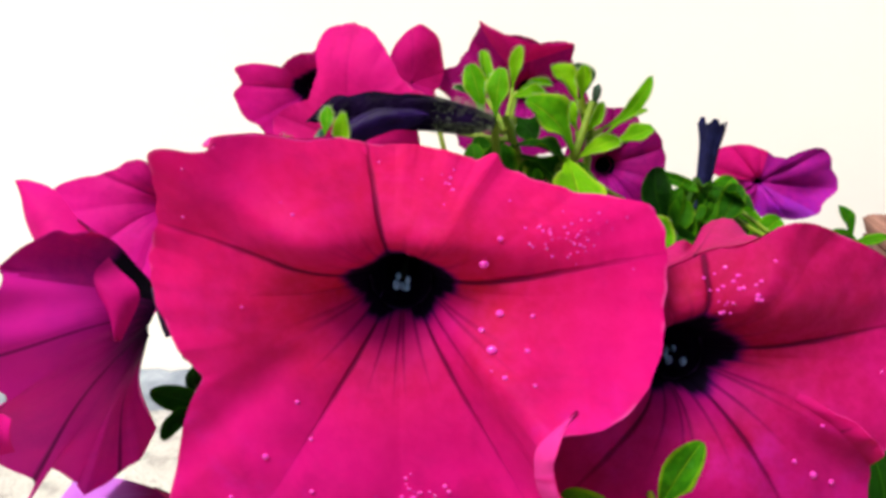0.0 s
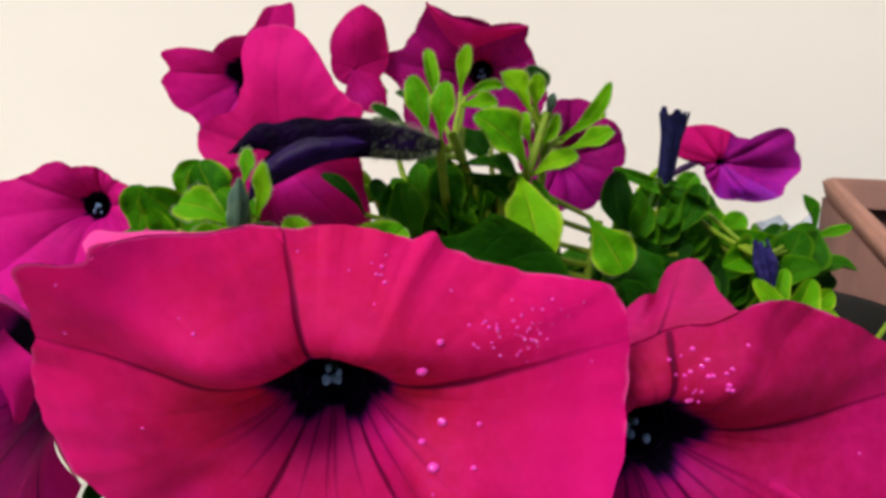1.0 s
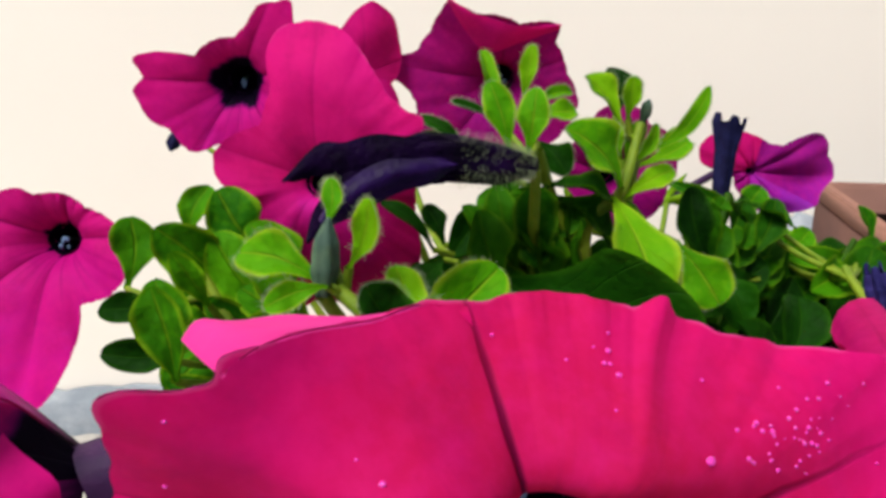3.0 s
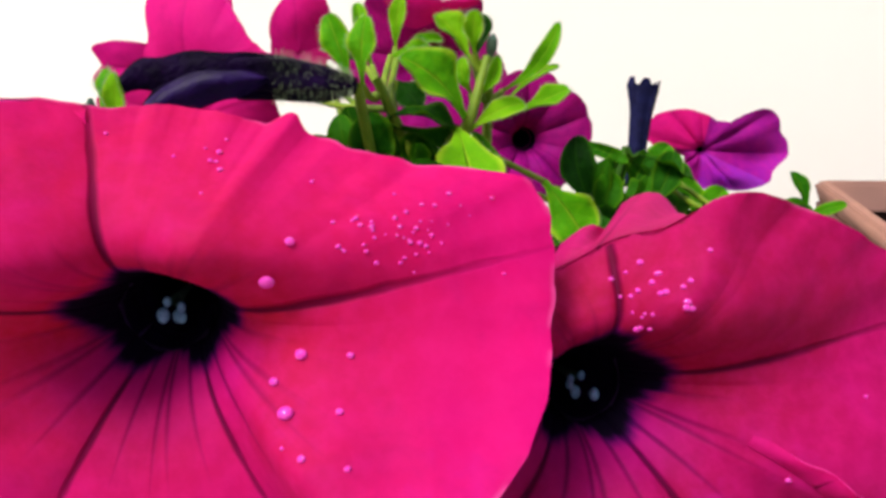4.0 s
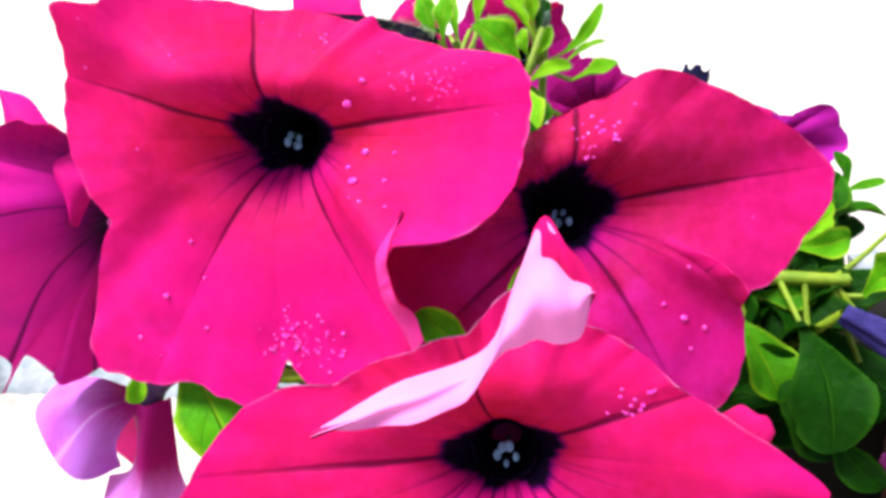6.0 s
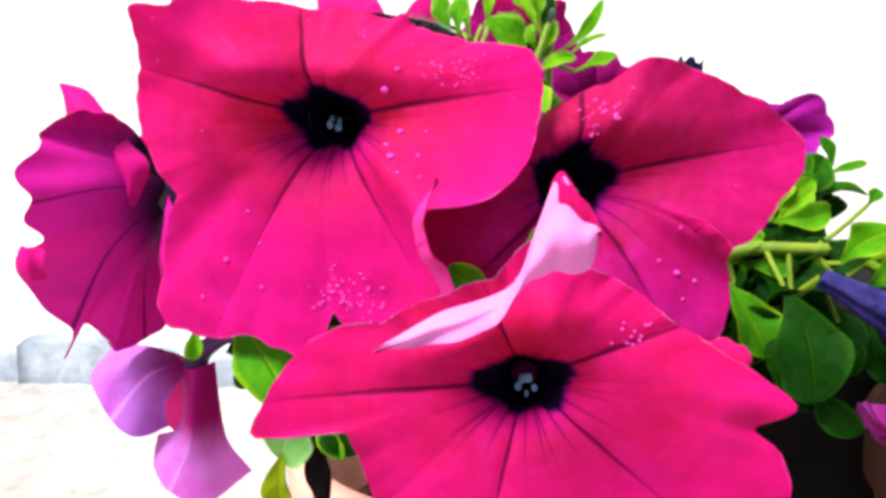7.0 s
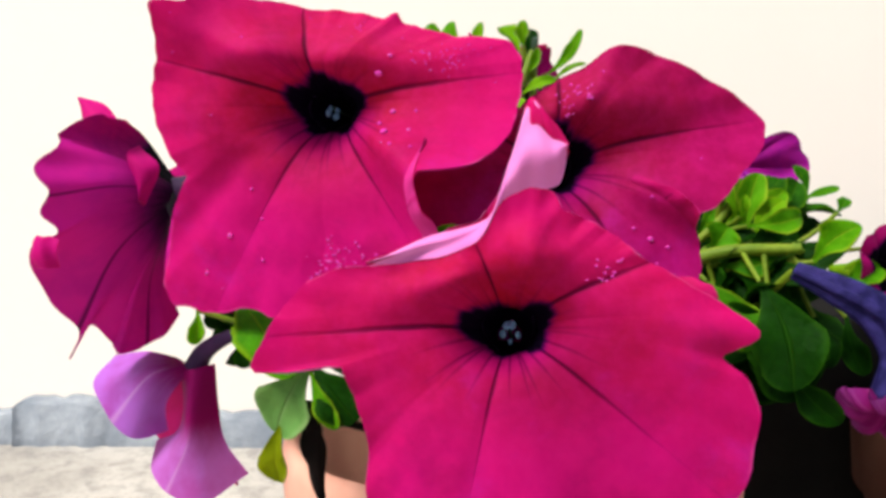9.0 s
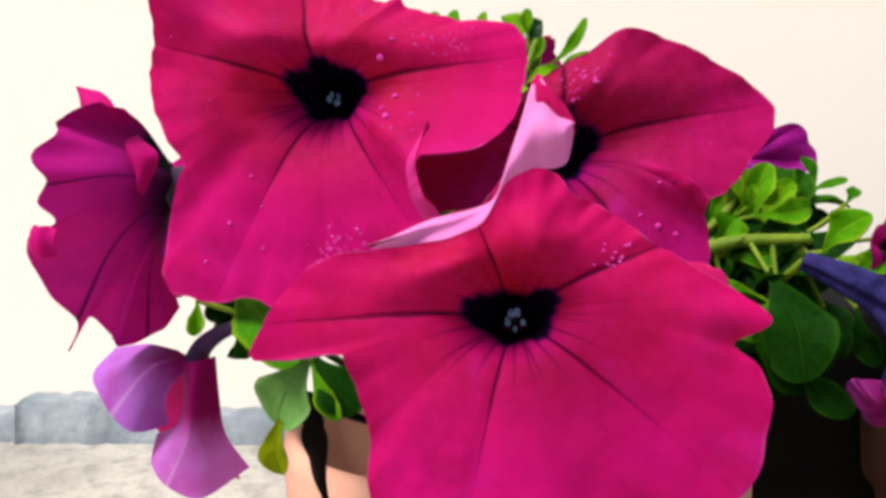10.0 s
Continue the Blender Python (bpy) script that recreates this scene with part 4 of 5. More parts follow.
flower("small pink petunia bloom seen between two others", Bloom((-14, 316, 251), (0.3, -0.9, 0.1), N_RIM, 0.8, 0.3, bulge=0.08, ruffle=0.5, seed=10.0, bumps=((80, 40, 0.6, 0.4, 3.0), (-60, 30, 0.7, 0.4, 2.0))), ROSE_PLAIN, PINK_BACK, (-6, 350, 240), (20, 260, 180), with_stamens=False)
flower("violet petunia bloom turned to the side by the wall", Bloom((139.5, 333, 209), (-0.12, -1, 0.02), V_RIM, 2.4, 5.0, (128, 30, -4, -52, -140), 1.2, 0.4, 11.0, bumps=((-15, 9, 0.7, 0.3, -3.0), (20, 22, 0.6, 0.3, 3.0), (-50, 22, 0.6, 0.3, 4.0))), VIOLET_FRONT, VIOLET, (112, 350, 195), (70, 260, 160), with_stamens=False, coats={0: (PURPLE_PLAIN, PINK_BACK), 1: (VIOLET_LOW, VIOLET), 3: (VIOLET_FRONT, VIOLET), 4: (ROSE_PLAIN, PINK_BACK)})
flower("purple petunia bloom mostly hidden behind leaves", Bloom((62, 278, 222), (0.1, -1, 0.1), lobed(21, 0, 12), 6.0, 12.0, bulge=0.8, ruffle=0.4, seed=12.0), PURPLE_PLAIN, PINK_BACK, (58, 310, 205), (50, 240, 170), with_stamens=False)


flower("magenta petunia bloom reaching past the pot's edge", Bloom((156, 204, 171), (0.2, -0.95, 0.3), lobed(15, 1, 17), 5.0, 9.0, bulge=0.9, ruffle=0.5, seed=15.0), ROSE, PINK_BACK, (146, 222, 168), (110, 210, 165), with_stamens=False, fine=20, rings=16)


def fold_flap(root):
    """The free part of the low bloom's upper petal, folded forward with its pale back outward."""
    crest = bend([mm(15, 65, 186), mm(24, 71, 190), mm(34, 75, 193), mm(38, 70, 203), mm(41, 66.5, 210.5), mm(44, 66, 207), mm(46.5, 66, 203)], 36)
    edge = bend([mm(15, 65, 185.5), mm(24, 66.5, 186.5), mm(32, 68, 189), mm(36, 66, 195), mm(40, 65, 197), mm(45, 65, 197.5), mm(46.5, 65.5, 202.5)], 36)
    v = np.linspace(0, 1, 12)[:, None, None]
    swell = np.sin(v * math.pi) * np.array((0, -0.0022, 0.0006))
    p = crest[None] * (1 - v) + edge[None] * v + swell
    ripple = np.sin(np.linspace(0, 21, 36))[None, :, None] + 0.8 * np.sin(np.linspace(0, 47, 36) + 1.0)[None, :, None] * (0.4 + v)
    p = p + np.array((0.00005, 0.0002, 0.0001)) * ripple + np.array((0, 0.0007, 0)) * np.sin(v * 9 + 0.2 * np.arange(36)[None, :, None])
    nn = np.cross(np.gradient(p, axis=1), np.gradient(p, axis=0))
    nn /= np.maximum(np.linalg.norm(nn, axis=-1, keepdims=True), 1e-12)
    if nn[..., 1].mean() > 0:
        nn = -nn
    x, y = np.meshgrid(np.linspace(0.05, 0.95, 36), np.linspace(1, 0.4, 12))
    sheet("folded_petal", p, nn, np.stack([x, y], -1), (PALE, MAGENTA), root, "petal folded over, pale pink underside out")


fold_flap(flower_c)


def free_petal(root, upper, lower, materials, label, bow=1.5):
    """A petal that turns over on itself, between two edges given by a few points (mm)."""
    n = 24
    a, b = bend([mm(*p) for p in upper], n), bend([mm(*p) for p in lower], n)
    v = np.linspace(0, 1, 10)[:, None, None]
    p = a[None] * (1 - v) + b[None] * v + np.sin(v * math.pi) * mm(0, -bow, bow * 0.3) + np.sin(np.linspace(0, 17, n))[None, :, None] * mm(0, 0.35, 0.25) * (1 - v)
    nn = np.cross(np.gradient(p, axis=1), np.gradient(p, axis=0))
    nn /= np.maximum(np.linalg.norm(nn, axis=-1, keepdims=True), 1e-12)
    nn = -nn if nn[..., 1].mean() > 0 else nn
    x, y = np.meshgrid(np.linspace(0.1, 0.9, n), np.linspace(1, 0.5, 10))
    sheet("folded_petal", p, nn, np.stack([x, y], -1), materials, root, label)


free_petal(flower_c, C_TIP, C_TIP_LOW, (MAGENTA, PALE), "curled magenta tip of the folded petal", 0.3)
free_petal(flower_c, C_LOBE, C_LOBE_LOW, (MAGENTA, PINK_BACK), "petal lobe turned back behind the rim", 0.5)
crest = bloom_a.at(np.linspace(139, 104, 9), np.full(9, 0.98)) * 1000
free_petal(flower_a, A_BACK, crest, (MAGENTA, PINK_LIP), "crinkled petal margin turned back", 0.4)
free_petal(flower_a, A_LIP, A_LIP_IN, (PINK_LIP, MAGENTA), "petal margin curled forward, pale edge out", 0.6)
turn, out = np.linspace(-20, -29, 9), np.linspace(0.40, 0.99, 9)
margin = bloom_b.at(turn, out) * 1000 + np.outer(np.sin(np.linspace(0.1, math.pi * 0.8, 9)), bloom_b.n * 1.8)
free_petal(flower_b, margin, bloom_b.at(turn - 4.5, out) * 1000 + bloom_b.n * 0.2, (CRIMSON, PINK_LIP), "petal margin lying over the next petal", 0.2)
# rose against the bloom's purple: light through this petal is put in its colour
free_petal(flower_r, R_UPPER, R_LOWER, (ROSE_PLAIN, PINK_BACK), "pink petal folded over, light through it put in the colour")
crest = bloom_b.at(np.linspace(112, 63, 9), np.full(9, 0.97)) * 1000
free_petal(flower_b, B_BACK, crest, (CRIMSON, CRIMSON), "petal margin turned back, with a curled lobe", 0.3)


def loft(root, curves, materials, label, heart, low=0.0, high=1.0, rows=20, cols=26, pleat=0.5):
    """A petal through a few curves (mm) from the tube's mouth to the rim; its outer side turns away from the bloom's heart."""
    dense = [bend([mm(*p) for p in c], 601) for c in curves]
    pick = np.linspace(low * 600, high * 600, cols).round().astype(int)
    p = np.stack([bend([d[k] for d in dense], rows) for k in pick], 1)
    x, y = np.meshgrid(np.linspace(0, 1, cols), np.linspace(0.1, 0.85, rows))
    p = p + mm(0, 1, 0.6) * pleat * ((np.sin(x * 9 + y * 5 + low * 30) + 0.35 * np.sin(x * 23 + low * 17)) * y ** 2)[..., None]
    nn = np.cross(np.gradient(p, axis=1), np.gradient(p, axis=0))
    nn /= np.maximum(np.linalg.norm(nn, axis=-1, keepdims=True), 1e-12)
    nn = -nn if (nn * (p - mm(*heart))).sum() < 0 else nn
    sheet("petal", p, nn, np.stack([x, y], -1), materials, root, label)


def drooping_trumpet():
    """A bloom hanging by its tube, seen from outside: two petals in front, three behind."""
    root = thing("petunia_flower", CROWN - np.array((0, 0, 0.02)), "lilac-backed petunia trumpet drooping over the pot's side", "flower", "petunia blooms")
    loft(root, E_LEFT, (LILAC, ROSE_PLAIN), "lilac outer side of a petal", (-77, 178, 130))
    loft(root, E_LOW, (LILAC_LOW, ROSE_PLAIN), "lilac outer side of a petal", (-77, 178, 130))
    for k in range(3):
        loft(root, E_BACK, (LILAC, ROSE_PLAIN), "", (-77, 178, 130), k / 3, (k + 1) / 3, 16, 12)
    hang(root, E_TUBE, 0.0036)


def hang(root, tube, mouth):
    """The tube, calyx and stalk by which a bloom hangs."""
    line = bend([mm(*p) for p in tube], 16)
    bm = bmesh.new()
    rings = tube_into(bm, line, np.linspace(mouth, 0.0017, 16), 15, 0.06)
    cap(bm, rings[-1])
    part("flower_tube", bm, TUBE, root, "violet funnel of the bloom")
    end = tube[-1]
    way = line[-1] - line[-3]
    way /= np.linalg.norm(way)
    bm = bmesh.new()
    tube_into(bm, [line[-1] - way * 0.002, line[-1] + way * 0.004], [0.0027, 0.0012], 8)
    part("calyx", bm, LEAF, root, "green calyx")
    bm = bmesh.new()
    stalk_into(bm, end, (0, 190, 165))
    part("stalk", bm, STEM, root)


def turned_trumpet():
    """A bloom turned aside: four petals seen from outside, a fifth behind, one margin rolled back over the tube."""
    root = thing("petunia_flower", CROWN - np.array((0, 0, 0.02)), "purple-magenta petunia bloom turned aside, one petal curled", "flower", "petunia blooms")
    # the first petal is painted dark for the shaded hollow below the rolled margin
    for low, high in ((0, 0.15), (0.15, 0.47), (0.47, 0.82), (0.82, 1)):
        loft(root, D_FRONT, (PURPLE_HOLLOW_SHADE if low == 0 else PURPLE_BACK, PURPLE), "", (-92, 168, 190), low, high, 24, 40, 1.2)
    loft(root, D_BACK, (PURPLE_BACK, PURPLE), "", (-92, 168, 190), 0, 1, 20, 30)
    free_petal(root, D_UPPER, D_LOWER, (ROSE_PLAIN, PINK_BACK), "bright petal rolled back over the tube", 3.0)
    free_petal(root, D_CURL, D_CURL_LOW, (ROSE_PLAIN, PINK_BACK), "bright margin curled over", 1.2)
    hang(root, [(-65, 164, 200), (-50, 170, 203), (-30, 178, 203), (-8, 185, 200)], 0.0062)


drooping_trumpet()
turned_trumpet()

# ---- dew on the blooms ----
def dew(bloom, root, drops):
    """Lenses of water on the petals: rows of (angle, way out, radius in mm)."""
    bm = bmesh.new()
    bmesh.ops.create_icosphere(bm, subdivisions=2, radius=1.0)
    mesh = bpy.data.meshes.new("dew_drop")
    bm.to_mesh(mesh)
    bm.free()
    mesh.materials.append(WATER)
    mesh.shade_smooth()
    for angle, s, r in drops:
        p = bloom.at(np.array(float(angle)), np.array(float(s)))
        n = bloom.normal(np.array(float(angle)), np.array(float(s)))
        n = n if n @ bloom.n > 0 else -n
        ob = link_mesh("dew_drop", mesh, root)
        turn = Vector(n).to_track_quat("Z", "Y").to_matrix().to_4x4()
        ob.matrix_basis = Matrix.Translation(Vector(p + n * r * 0.0002)) @ turn @ Matrix.Diagonal((r * 0.0008, r * 0.0007, r * 0.0005, 1))


rng = random.Random(21)
drops = [(-27, 0.40, 1.13), (-22, 0.30, 0.71), (-10, 0.32, 0.89), (-20, 0.5, 0.59), (-32, 0.55, 0.59), (-8, 0.45, 0.53), (-28, 0.65, 0.48), (22, 0.30, 1.07), (30, 0.5, 0.71), (-128, 0.62, 0.83), (-132, 0.4, 0.59), (-120, 0.5, 0.53), (-113, 0.72, 0.59), (-128, 0.82, 0.59), (-70, 0.75, 0.59)]
drops += [(rng.gauss(17, 5), rng.gauss(0.66, 0.09), rng.uniform(0.16, 0.42)) for _ in range(44)]
drops += [(rng.gauss(68, 5), rng.gauss(0.78, 0.08), rng.uniform(0.25, 0.5)) for _ in range(8)]
drops += [(rng.gauss(-84, 7), rng.gauss(0.8, 0.06), rng.uniform(0.2, 0.55)) for _ in range(70)]
drops += [(rng.uniform(-180, 180), rng.uniform(0.4, 0.9), rng.uniform(0.2, 0.4)) for _ in range(10)]
dew(bloom_a, flower_a, [(a, min(s, 0.95), r) for a, s, r in drops])
drops = [(rng.gauss(70, 9), rng.gauss(0.5, 0.14), rng.uniform(0.25, 0.6)) for _ in range(24)]
drops += [(-47, 0.62, 0.95), (-49, 0.5, 0.6), (-44, 0.75, 0.7), (-52, 0.72, 0.5), (-30, 0.6, 0.5), (-5, 0.7, 0.35)]
dew(bloom_b, flower_b, [(a, min(max(s, 0.25), 0.95), r) for a, s, r in drops])
drops = [(rng.gauss(24, 5), rng.gauss(0.7, 0.12), rng.uniform(0.25, 0.5)) for _ in range(14)]
dew(bloom_c, flower_c, [(a, min(max(s, 0.3), 0.95), r) for a, s, r in drops])


# ---- withered blooms and buds ----
def withered(label, line, radii, material, base_hub, ribs=0.3, teeth=0, seed=1, name="withered_flower", hairs=0):
    root = thing(name, CROWN - np.array((0, 0, 0.02)), label, "withered flower" if "withered" in name else "flower bud")
    n = 30
    curve = bend([mm(*p) for p in line], n)
    width = np.interp(np.linspace(0, 1, n), np.linspace(0, 1, len(radii)), radii) / 1000
    bm = bmesh.new()
    rings = tube_into(bm, curve, width, 30, ribs, 0.09, seed)
    cap(bm, rings[0][::-1])
    rng = random.Random(seed)
    if teeth:
        way = curve[-1] - curve[-3]
        way /= np.linalg.norm(way)
        for k, v in enumerate(rings[-1]):
            v.co += Vector(way * (0.0022 if k % (30 // teeth) < (15 // teeth) else -0.001) * rng.uniform(0.5, 1.1))
    else:
        cap(bm, rings[-1])
    part("withered_tube" if "withered" in name else "closed_bud", bm, material, root)
    bm = bmesh.new()
    stalk_into(bm, line[0], base_hub)
    part("stalk", bm, STEM, root)
    if hairs:
        bm = bmesh.new()
        for _ in range(hairs):
            v = rings_point(curve, width, 1 + rng.random() ** 1.3 * n * 0.5, rng)
            tip = v[0] + v[1] * rng.uniform(0.0008, 0.0015) + np.array((rng.uniform(-0.0003, 0.0003), 0, 0.0005 * np.sign(v[1][2])))
            tube_into(bm, [v[0], tip], [0.000022, 0.00001], 3)
        tagged(part("hairs", bm, HAIR, root, "fine pale hairs"), kind="stuff")
    return root


def rings_point(curve, width, k, rng):
    u, k = k - int(k), int(k)
    way = curve[k + 1] - curve[k - 1]
    way /= np.linalg.norm(way)
    side, up, _ = facing(way, (0.1, 0.3, 0.9))
    a = rng.uniform(0, 2 * math.pi)
    out = side * math.cos(a) + up * math.sin(a)
    return curve[k] * (1 - u) + curve[k + 1] * u + out * width[k], out


spent = withered("withered dark violet petunia bloom, hairy, lying over pink petals", [(13.4, 194, 242.2), (7, 193, 243), (-1, 192, 244.3), (-9, 191, 245), (-17, 190, 245)], [1.4, 3.4, 4.0, 4.2, 1.6], SPENT, (22, 215, 200), 0.13, 0, 3, hairs=1100)
SPENT_TOP = [(-3, 189.5, 248.2), (-9, 188.5, 249.4), (-15.7, 188, 249.8), (-22, 187.5, 249.1), (-27, 187.5, 248.4), (-33.8, 187, 242.6)]
SPENT_MIDDLE = [(-3, 189.5, 241), (-10, 188, 242), (-16, 187, 242.5), (-22, 187, 242), (-27, 187.5, 243), (-31.5, 187.5, 242)]
SPENT_HEM = [(-5, 188.5, 246), (-14, 186.5, 245), (-21, 185.5, 244), (-25, 185.5, 242), (-28.5, 186, 237), (-30.2, 186, 232)]
SPENT_HEM_LOW = [(-5, 188.5, 240.6), (-11, 187, 240.6), (-17, 185.5, 238.6), (-22.5, 185, 236.3), (-26.5, 185, 234), (-29.8, 185, 231.4)]
SPENT_FOLD = [(-3, 188.2, 244.2), (-8, 186, 246), (-14, 184.5, 246), (-20.5, 184, 244.2), (-24.6, 183, 241), (-27.6, 182.5, 236.8)]
SPENT_FOLD_LOW = [(-3, 188.2, 243.4), (-8, 186.2, 241), (-12, 185, 240.5), (-17, 184, 238.7), (-22, 183.5, 236.3), (-26.8, 183, 234.6)]
free_petal(spent, SPENT_TOP, SPENT_MIDDLE, (SPENT, SPENT), "shrivelled pointed violet lobe", 0.8)
free_petal(spent, SPENT_HEM, SPENT_HEM_LOW, (SPENT, SPENT), "shrivelled pointed violet lobe", 0.5)
free_petal(spent, SPENT_FOLD, SPENT_FOLD_LOW, (SPENT_SHEEN, SPENT), "violet fold of the collapsed bloom", 2.2)
withered("upright withered blue petunia tube with a toothed end", [(94, 275, 206), (96, 277, 217), (98, 280, 228), (99.5, 282, 237)], [2.2, 2.6, 3.2, 4.8], BLUE, (70, 250, 170), 0.14, 5, 4)
withered("pale blue withered bud among light green leaves", [(103, 207, 198), (102.5, 208, 203), (102, 209, 207), (101, 210, 211)], [0.8, 2.0, 2.6, 1.8], BLUE_PALE, (100, 212, 170), 0.3, 3, 5)
withered("small closed dark green-blue bud between two leaves", [(-27, 160, 231), (-26.5, 160, 235), (-26, 160, 239), (-25.5, 160, 242.5)], [1.2, 2.0, 1.7, 0.3], BUD, (10, 190, 180), 0.12, 0, 6, "flower_bud")
withered("small dark blue bud by the planter", [(150, 305, 178), (151, 305, 182), (152, 305, 186)], [1.5, 3.4, 1.2], BLUE, (90, 250, 150), 0.1, 0, 7, "flower_bud")
withered("closed dark blue bud hanging beside a pink bloom", [(-92.3, 414.0, 220.2), (-95.8, 411.0, 217.7), (-97.8, 409.0, 214.7), (-98.8, 408.0, 212.2)], [1.4, 3.0, 2.8, 0.5], BLUE, (-45, 375, 216), 0.1, 0, 10, "flower_bud")
withered("tiny dark bud in the crown of bright leaves", [(42.6, 215.0, 247.0), (43.0, 214.4, 249.0), (43.2, 214.0, 250.8), (43.5, 214.0, 252.0)], [0.6, 1.2, 1.1, 0.2], BUD, (40, 212, 215), 0.1, 0, 11, "flower_bud")
violet_wreck = withered("withered blue-violet petunia bloom hanging at the pot's edge", [(115, 174, 173), (124, 169, 168), (134, 166, 161), (139, 164, 150), (138, 162, 138)], [2.2, 3.6, 4.6, 5.0, 7.0], BLUE_PALE, (90, 205, 160), 0.22, 0, 8)
wreck = Bloom((137, 158, 128), (-0.3, -0.5, -0.8), lobed(19, -6, 31, 0.7), 8.0, 14.0, bulge=3.0, ruffle=2.2, seed=9.0, tatter=0.02)
petals(wreck, violet_wreck, LILAC, LILAC, 30, 20)

# ---- leafy shoots ----
SHOOT_MAIN = [
    (11, 206, 243, 7, 208, 257, 6),
    (14, 203, 242, 15, 202, 256, 6),
    (15, 235, 246, 12, 240, 262, 4),
    (21, 236, 250, 23, 236, 263, 4),
    (22, 232, 249, 33, 236, 252, 3),
    (20, 222, 248, 30, 222, 249, 5),
    (21, 222, 242, 26, 215, 236, 7),
    (13, 230, 247, 3, 232, 251, 2),
    (8, 232, 239, -4, 236, 247, 3),
    (-5, 236, 240, -0, 230, 243, 3),
]
SHOOT_CROWN = [
    (38, 216, 247, 31, 219, 257, 7),
    (40, 225, 247, 40, 228, 258, 6),
    (39, 214, 248, 39, 212, 257, 4),
    (46, 220, 239, 59, 217, 254, 4),
    (48, 226, 237, 61, 228, 245, 2),
    (51, 236, 233, 66, 239, 239, 6),
    (36, 208, 234, 23, 204, 248, 11),
    (37, 210, 231, 50, 212, 237, 5),
    (34, 208, 232, 37, 186, 217, 13),
    (38, 214, 239, 36, 214, 247, 4),
    (40, 216, 238, 43, 216, 247, 4),
    (39, 212, 238, 44, 210, 247, 3),
    (56, 222, 217, 65, 214, 203, 12),
]
SHOOT_LOW = [
    (73, 236, 206, 68, 240, 226, 9),
    (71, 230, 207, 74, 218, 195, 10),
    (74, 196, 191, 58, 192, 208, 8),
    (77, 205, 188, 86, 215, 204, 12),
    (8, 205, 216, 41, 175, 212, 21),
    (13, 215, 229, -1, 205, 222, 7),
    (-5, 205, 223, -15, 205, 234, 3),
    (28, 226, 203, 43, 226, 215, 15),
    (-0, 225, 218, -4, 228, 227, 5),
    (32, 232, 213, 8, 225, 222, 11),
    (87, 235, 201, 64, 230, 198, 14),
    (-1, 220, 216, -11, 205, 212, 7),
    (36, 106, 186, 41, 104, 199, 5),
    (31, 108, 182, 21, 104, 190, 6),
]
SHOOT_BUD = [
    (-26, 164, 240, -25, 166, 247, 3),
    (-23, 160, 235, -20, 155, 246, 4),
    (-27, 160, 233, -39, 164, 237, 7),
    (-26, 158, 233, -35, 156, 231, 4),
    (-15, 156, 225, -16, 160, 235, 6),
    (-15, 178, 210, 5, 186, 225, 12),
    (-16, 148, 227, -21, 146, 237, 7),
    (-14, 150, 228, -28, 144, 228, 5),
    (-14, 150, 227, -12, 148, 234, 4),
    (-10, 182, 209, 9, 190, 218, 4),
]
SHOOT_LEFT = [
    (-60, 236, 218, -55, 240, 231, 7),
    (-57, 232, 218, -63, 230, 219, 4),
    (-50, 198, 216, -55, 194, 228, 5),
    (-57, 186, 211, -57, 188, 225, 8),
    (-50, 200, 212, -57, 196, 215, 4),
    (-51, 200, 209, -57, 196, 206, 4),
    (-54, 182, 208, -57, 184, 225, 9),
    (-77, 240, 206, -75, 244, 223, 11),
    (-57, 220, 198, -77, 215, 200, 7),
    (-63, 222, 204, -77, 218, 209, 7),
    (-60, 190, 162, -76, 182, 172, 7),
    (-63, 200, 178, -69, 190, 169, 5),
]
SHOOT_UNDER = [
    (-36, 134, 174, -15, 112, 158, 15),
    (-32, 126, 163.5, -31, 126, 156, 4),
    (-46, 133, 170, -47, 132, 161, 4),
    (-12, 120, 159, -21.5, 118, 142, 14),
    (-19.6, 118.5, 144.5, -20.6, 117, 130.5, 6.5),
    (-11.5, 119, 158.5, -1, 115, 146, 11),
    (-11.5, 117, 157, -5.5, 115, 144, 5),
    (-20, 140, 167, -13, 150, 172, 9),
    (-57, 175, 170, -67, 165, 168, 5),
]
SHOOT_RIGHT = [
    (125, 188, 174, 135, 180, 185, 10),
    (109, 215, 181, 114, 220, 201, 5),
    (112, 214, 185, 106, 212, 195, 8),
    (116, 216, 184, 125, 214, 196, 8),
    (115, 216, 183, 126, 210, 187, 6),
    (102, 190, 157, 116, 172, 137, 25),
    (114, 176, 144, 125, 168, 130, 9),
    (98, 200, 178, 103, 200, 185, 11),
    (102, 195, 171, 116, 185, 158, 14),
    (132, 182, 158, 135, 176, 142, 7),
    (123, 182, 158, 125, 174, 145, 7),
    (152, 215, 176, 163, 215, 179, 4),
    (140, 210, 188, 144, 212, 193, 4),
    (93, 185, 169, 103, 176, 150, 15),
    (107, 180, 169, 112, 166, 140, 20),
    (96, 212, 181, 109, 214, 198, 8),
    (97, 205, 178, 113, 208, 192, 6),
    (99, 196, 173, 116, 192, 175, 8),
    (93, 186, 148, 107, 178, 159, 15),
    (136, 200, 163, 152, 205, 171, 9),
]
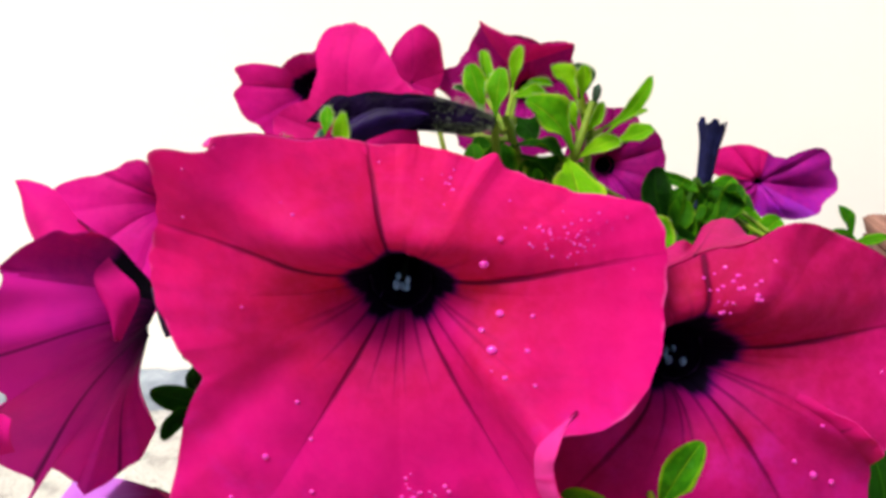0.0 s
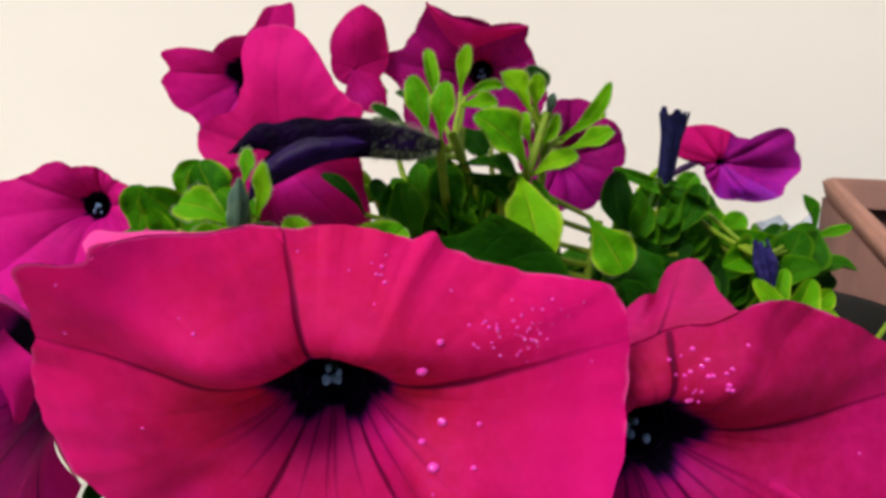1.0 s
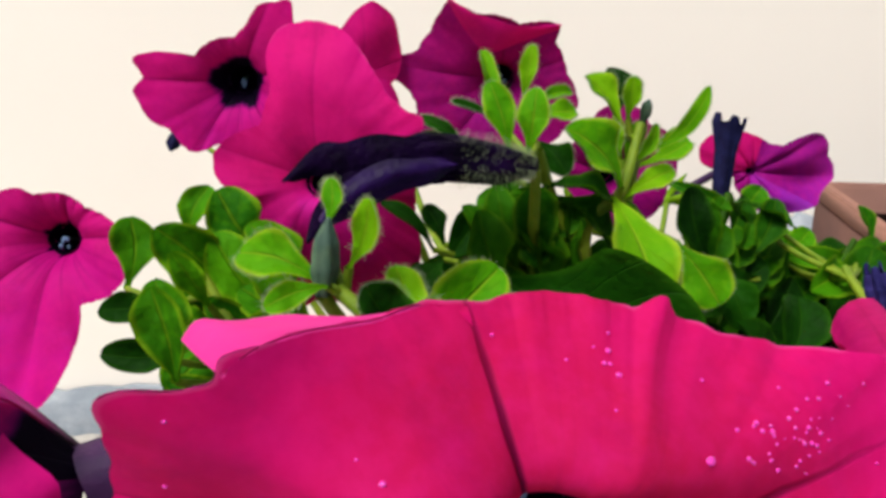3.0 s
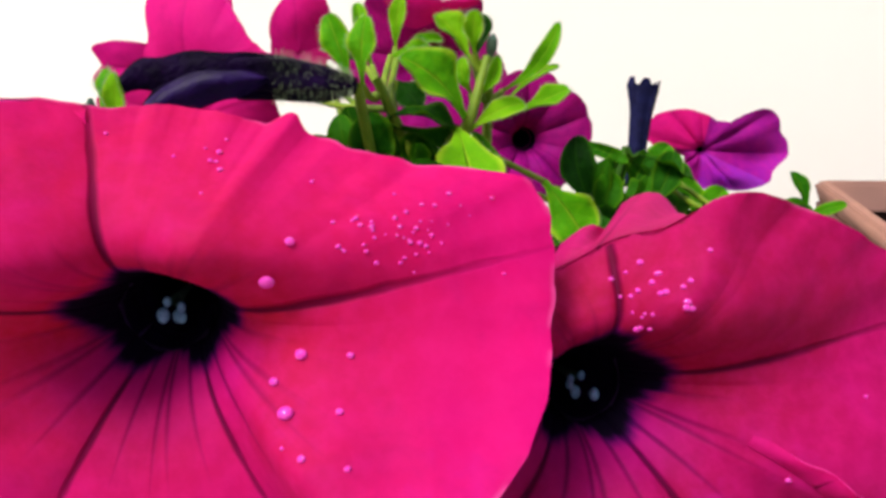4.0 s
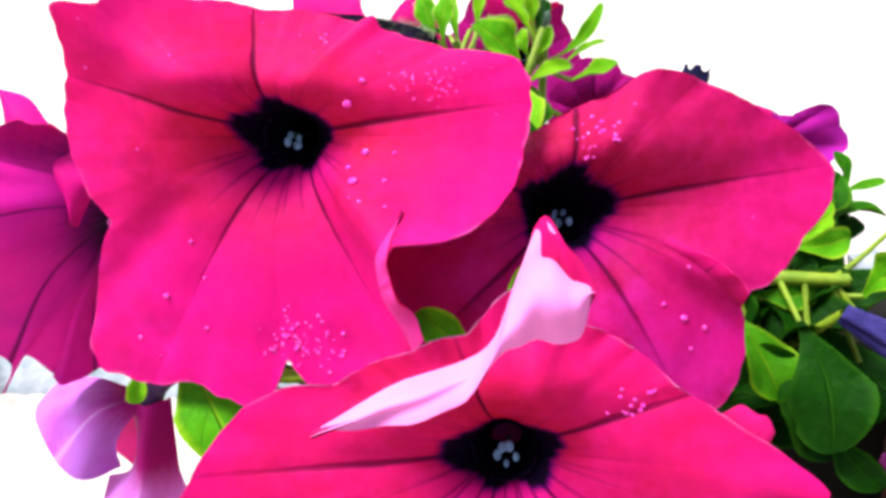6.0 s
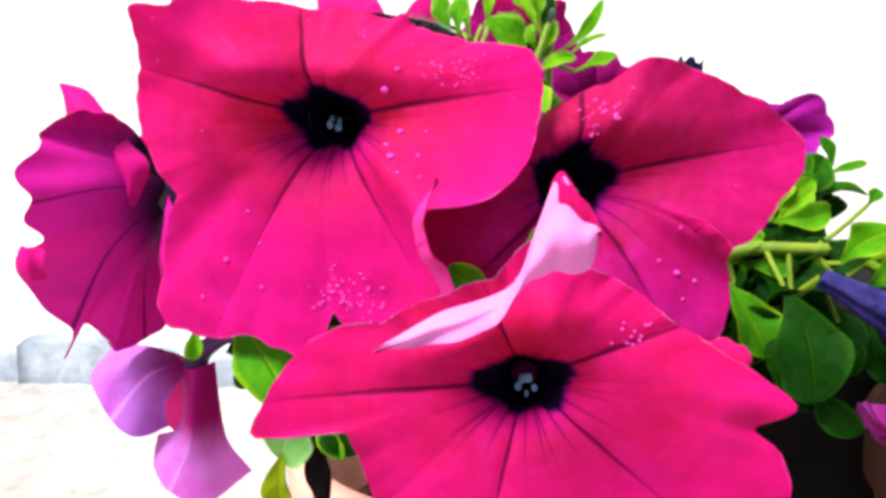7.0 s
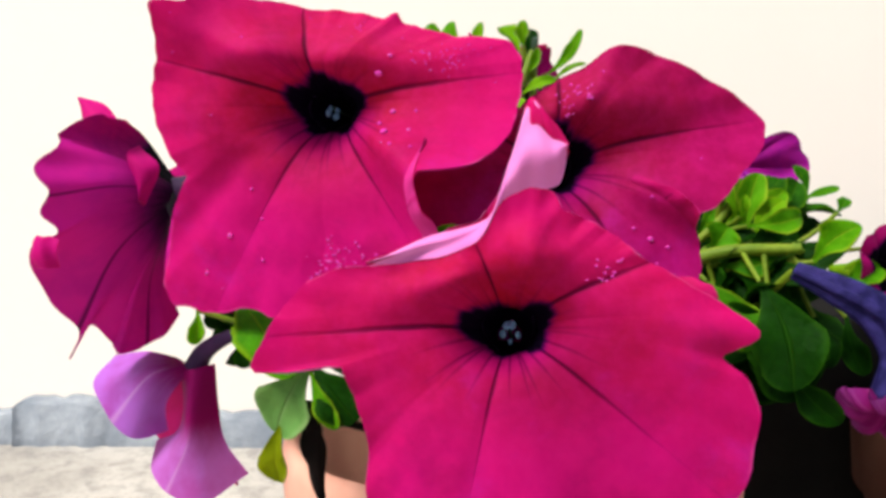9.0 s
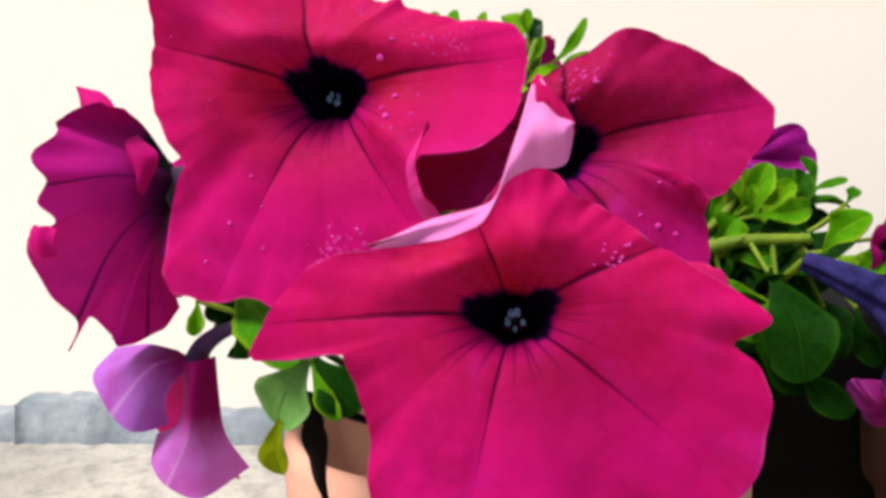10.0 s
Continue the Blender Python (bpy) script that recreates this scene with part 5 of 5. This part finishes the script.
SHOOT_EDGE = [
    (107, 205, 187, 98, 205, 203, 5),
    (110, 206, 183, 115, 208, 202, 9),
    (112, 204, 182, 122, 206, 193, 8),
    (107, 200, 188, 108, 198, 195, 3),
    (109, 200, 185, 127, 202, 188, 8),
    (154, 280, 192, 151, 284, 207, 5),
    (151, 278, 192, 166, 276, 197, 4),
    (113, 262, 194, 105, 268, 210, 7),
    (111, 262, 196, 119, 262, 206, 8),
    (135, 262, 196, 109, 255, 200, 7),
    (101, 262, 211, 75, 268, 221, 4),
    (96, 262, 212, 101, 262, 220, 8),
    (121, 240, 196, 100, 230, 199, 11),
]
paired = shoot("leafy shoot with paired upright oval leaves", SHOOT_MAIN, [(40, 205, 160), (28, 210, 215), (22, 210, 230), (17, 206, 243)], LEAF_LIGHT, 1, deep=(6, 7, 8, 9), light=(0, 1))
crowned = shoot("leafy shoot crowned with a cluster of bright leaves", SHOOT_CROWN, [(44, 205, 160), (30, 212, 218), (37, 210, 233), (42, 214, 247)], LEAF_LIGHT, 2, deep=(1,), light=(0, 2, 3, 9, 10, 11))
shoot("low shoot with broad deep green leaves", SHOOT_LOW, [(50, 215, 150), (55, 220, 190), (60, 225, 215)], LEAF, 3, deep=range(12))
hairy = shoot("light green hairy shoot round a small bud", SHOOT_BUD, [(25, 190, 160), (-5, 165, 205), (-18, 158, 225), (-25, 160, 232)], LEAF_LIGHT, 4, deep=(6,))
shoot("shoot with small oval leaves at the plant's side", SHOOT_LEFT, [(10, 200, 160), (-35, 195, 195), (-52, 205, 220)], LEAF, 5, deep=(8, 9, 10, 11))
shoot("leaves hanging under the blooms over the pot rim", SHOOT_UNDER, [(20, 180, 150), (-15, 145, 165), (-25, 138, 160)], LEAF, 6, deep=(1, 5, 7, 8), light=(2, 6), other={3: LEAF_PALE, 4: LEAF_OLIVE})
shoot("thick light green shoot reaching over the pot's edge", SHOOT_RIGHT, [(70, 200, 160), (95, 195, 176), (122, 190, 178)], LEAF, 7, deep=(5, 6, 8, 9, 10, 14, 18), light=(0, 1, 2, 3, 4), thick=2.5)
shoot("light green leaves with narrow tips at the pot's edge", SHOOT_EDGE, [(80, 210, 160), (105, 210, 190), (108, 230, 205)], LEAF, 8, light=(0, 1, 2, 3, 4))

for k, near in enumerate((hairy, paired, crowned)):
    hair_fringe(near, 60 + k)

# ---- dense lower foliage inside the pot ----
def filler(label, count, middle, spread, seed, material, small=1.0):
    """Many lower leaves on short stems, crowded round the plant's middle."""
    rng = random.Random(seed)
    root = thing("leafy_shoot", CROWN - np.array((0, 0, 0.02)), label, "petunia shoot", "leafy shoots")
    middle, spread = np.array(middle, float), np.array(spread, float)
    top = middle / 1000 + np.array((0, 0, 0.01))
    bm = bmesh.new()
    line = bend([CROWN - np.array((0, 0, 0.02)), (CROWN + top) / 2 + mm(0, 4, 0), top], 24)
    tube_into(bm, line, np.linspace(0.0019, 0.001, 24), 8)
    part("stem", bm, STEM_SHADED, root)
    for _ in range(count):
        d = np.array([rng.gauss(0, 1) for _ in range(3)])
        d = d / np.linalg.norm(d) * rng.uniform(0.45, 1.0)
        tip = (middle + d * spread) / 1000
        k = rng.randrange(8, 24)
        foot = line[k]
        size = rng.uniform(0.028, 0.042) * small
        way = tip - foot
        base = tip - way / np.linalg.norm(way) * min(size, np.linalg.norm(way) * 0.8)
        bm = bmesh.new()
        tube_into(bm, bend([foot, (foot + base) / 2 + mm(0, 0, -2), base], 6), np.linspace(0.0009, 0.0006, 6), 6)
        part("petiole", bm, STEM if material is LEAF_LIGHT else STEM_SHADED, root)
        leaf_part(root, base, tip, rng.uniform(0.011, 0.019) * small, material, rng, face=(0.5 * d[0], -0.5, 0.8))
    return root


# the darker leaf greens carry the shade of the pot's inside
filler("crowded leaves deep in the pot's middle, shade in their colour", 44, (45, 215, 162), (50, 34, 48), 41, LEAF_DEEP_SHADED)
filler("crowded leaves on the far side of the pot, shade in their colour", 40, (68, 255, 170), (62, 28, 46), 42, LEAF_DEEP_SHADED)
filler("crowded leaves at the pot's outer edge, shade in their deep green", 46, (112, 208, 160), (34, 34, 38), 43, LEAF_DEEP_SHADED)
filler("leaves at the pot's open side, shade in their colour", 30, (-8, 208, 172), (36, 30, 40), 44, LEAF_DEEP_SHADED)
filler("leaves behind the withered bloom, shade in their deep green", 24, (18, 232, 202), (30, 14, 22), 45, LEAF_DEEP_SHADED)
filler("crowded green leaves under the upright blue tube", 40, (88, 256, 190), (38, 18, 22), 46, LEAF_MID_SHADED, 0.65)
filler("small crowded leaves between two turned blooms", 54, (-46, 200, 184), (20, 22, 40), 47, LEAF, 0.7)
filler("leaves crowded before the trough planter", 60, (122, 268, 176), (44, 30, 30), 48, LEAF_DEEP_SHADED, 0.75)
filler("green leaf tips beside the trough planter", 16, (134, 262, 192), (34, 28, 14), 49, LEAF_MID_SHADED, 0.7)
filler("small leaves crowded under the withered bloom", 30, (16, 208, 226), (24, 12, 14), 50, LEAF_MID_SHADED, 0.6)
filler("small leaves crowded beside the turned bloom", 44, (-52, 214, 206), (15, 24, 34), 51, LEAF, 0.6)
filler("leaves under the turned bloom at the pot's side, shade in their colour", 46, (-60, 198, 168), (16, 18, 30), 52, LEAF_DEEP_SHADED, 0.65)
filler("small green leaves between the crown and the blue tube", 24, (85, 252, 211), (22, 12, 13), 53, LEAF_MID_SHADED, 0.5)
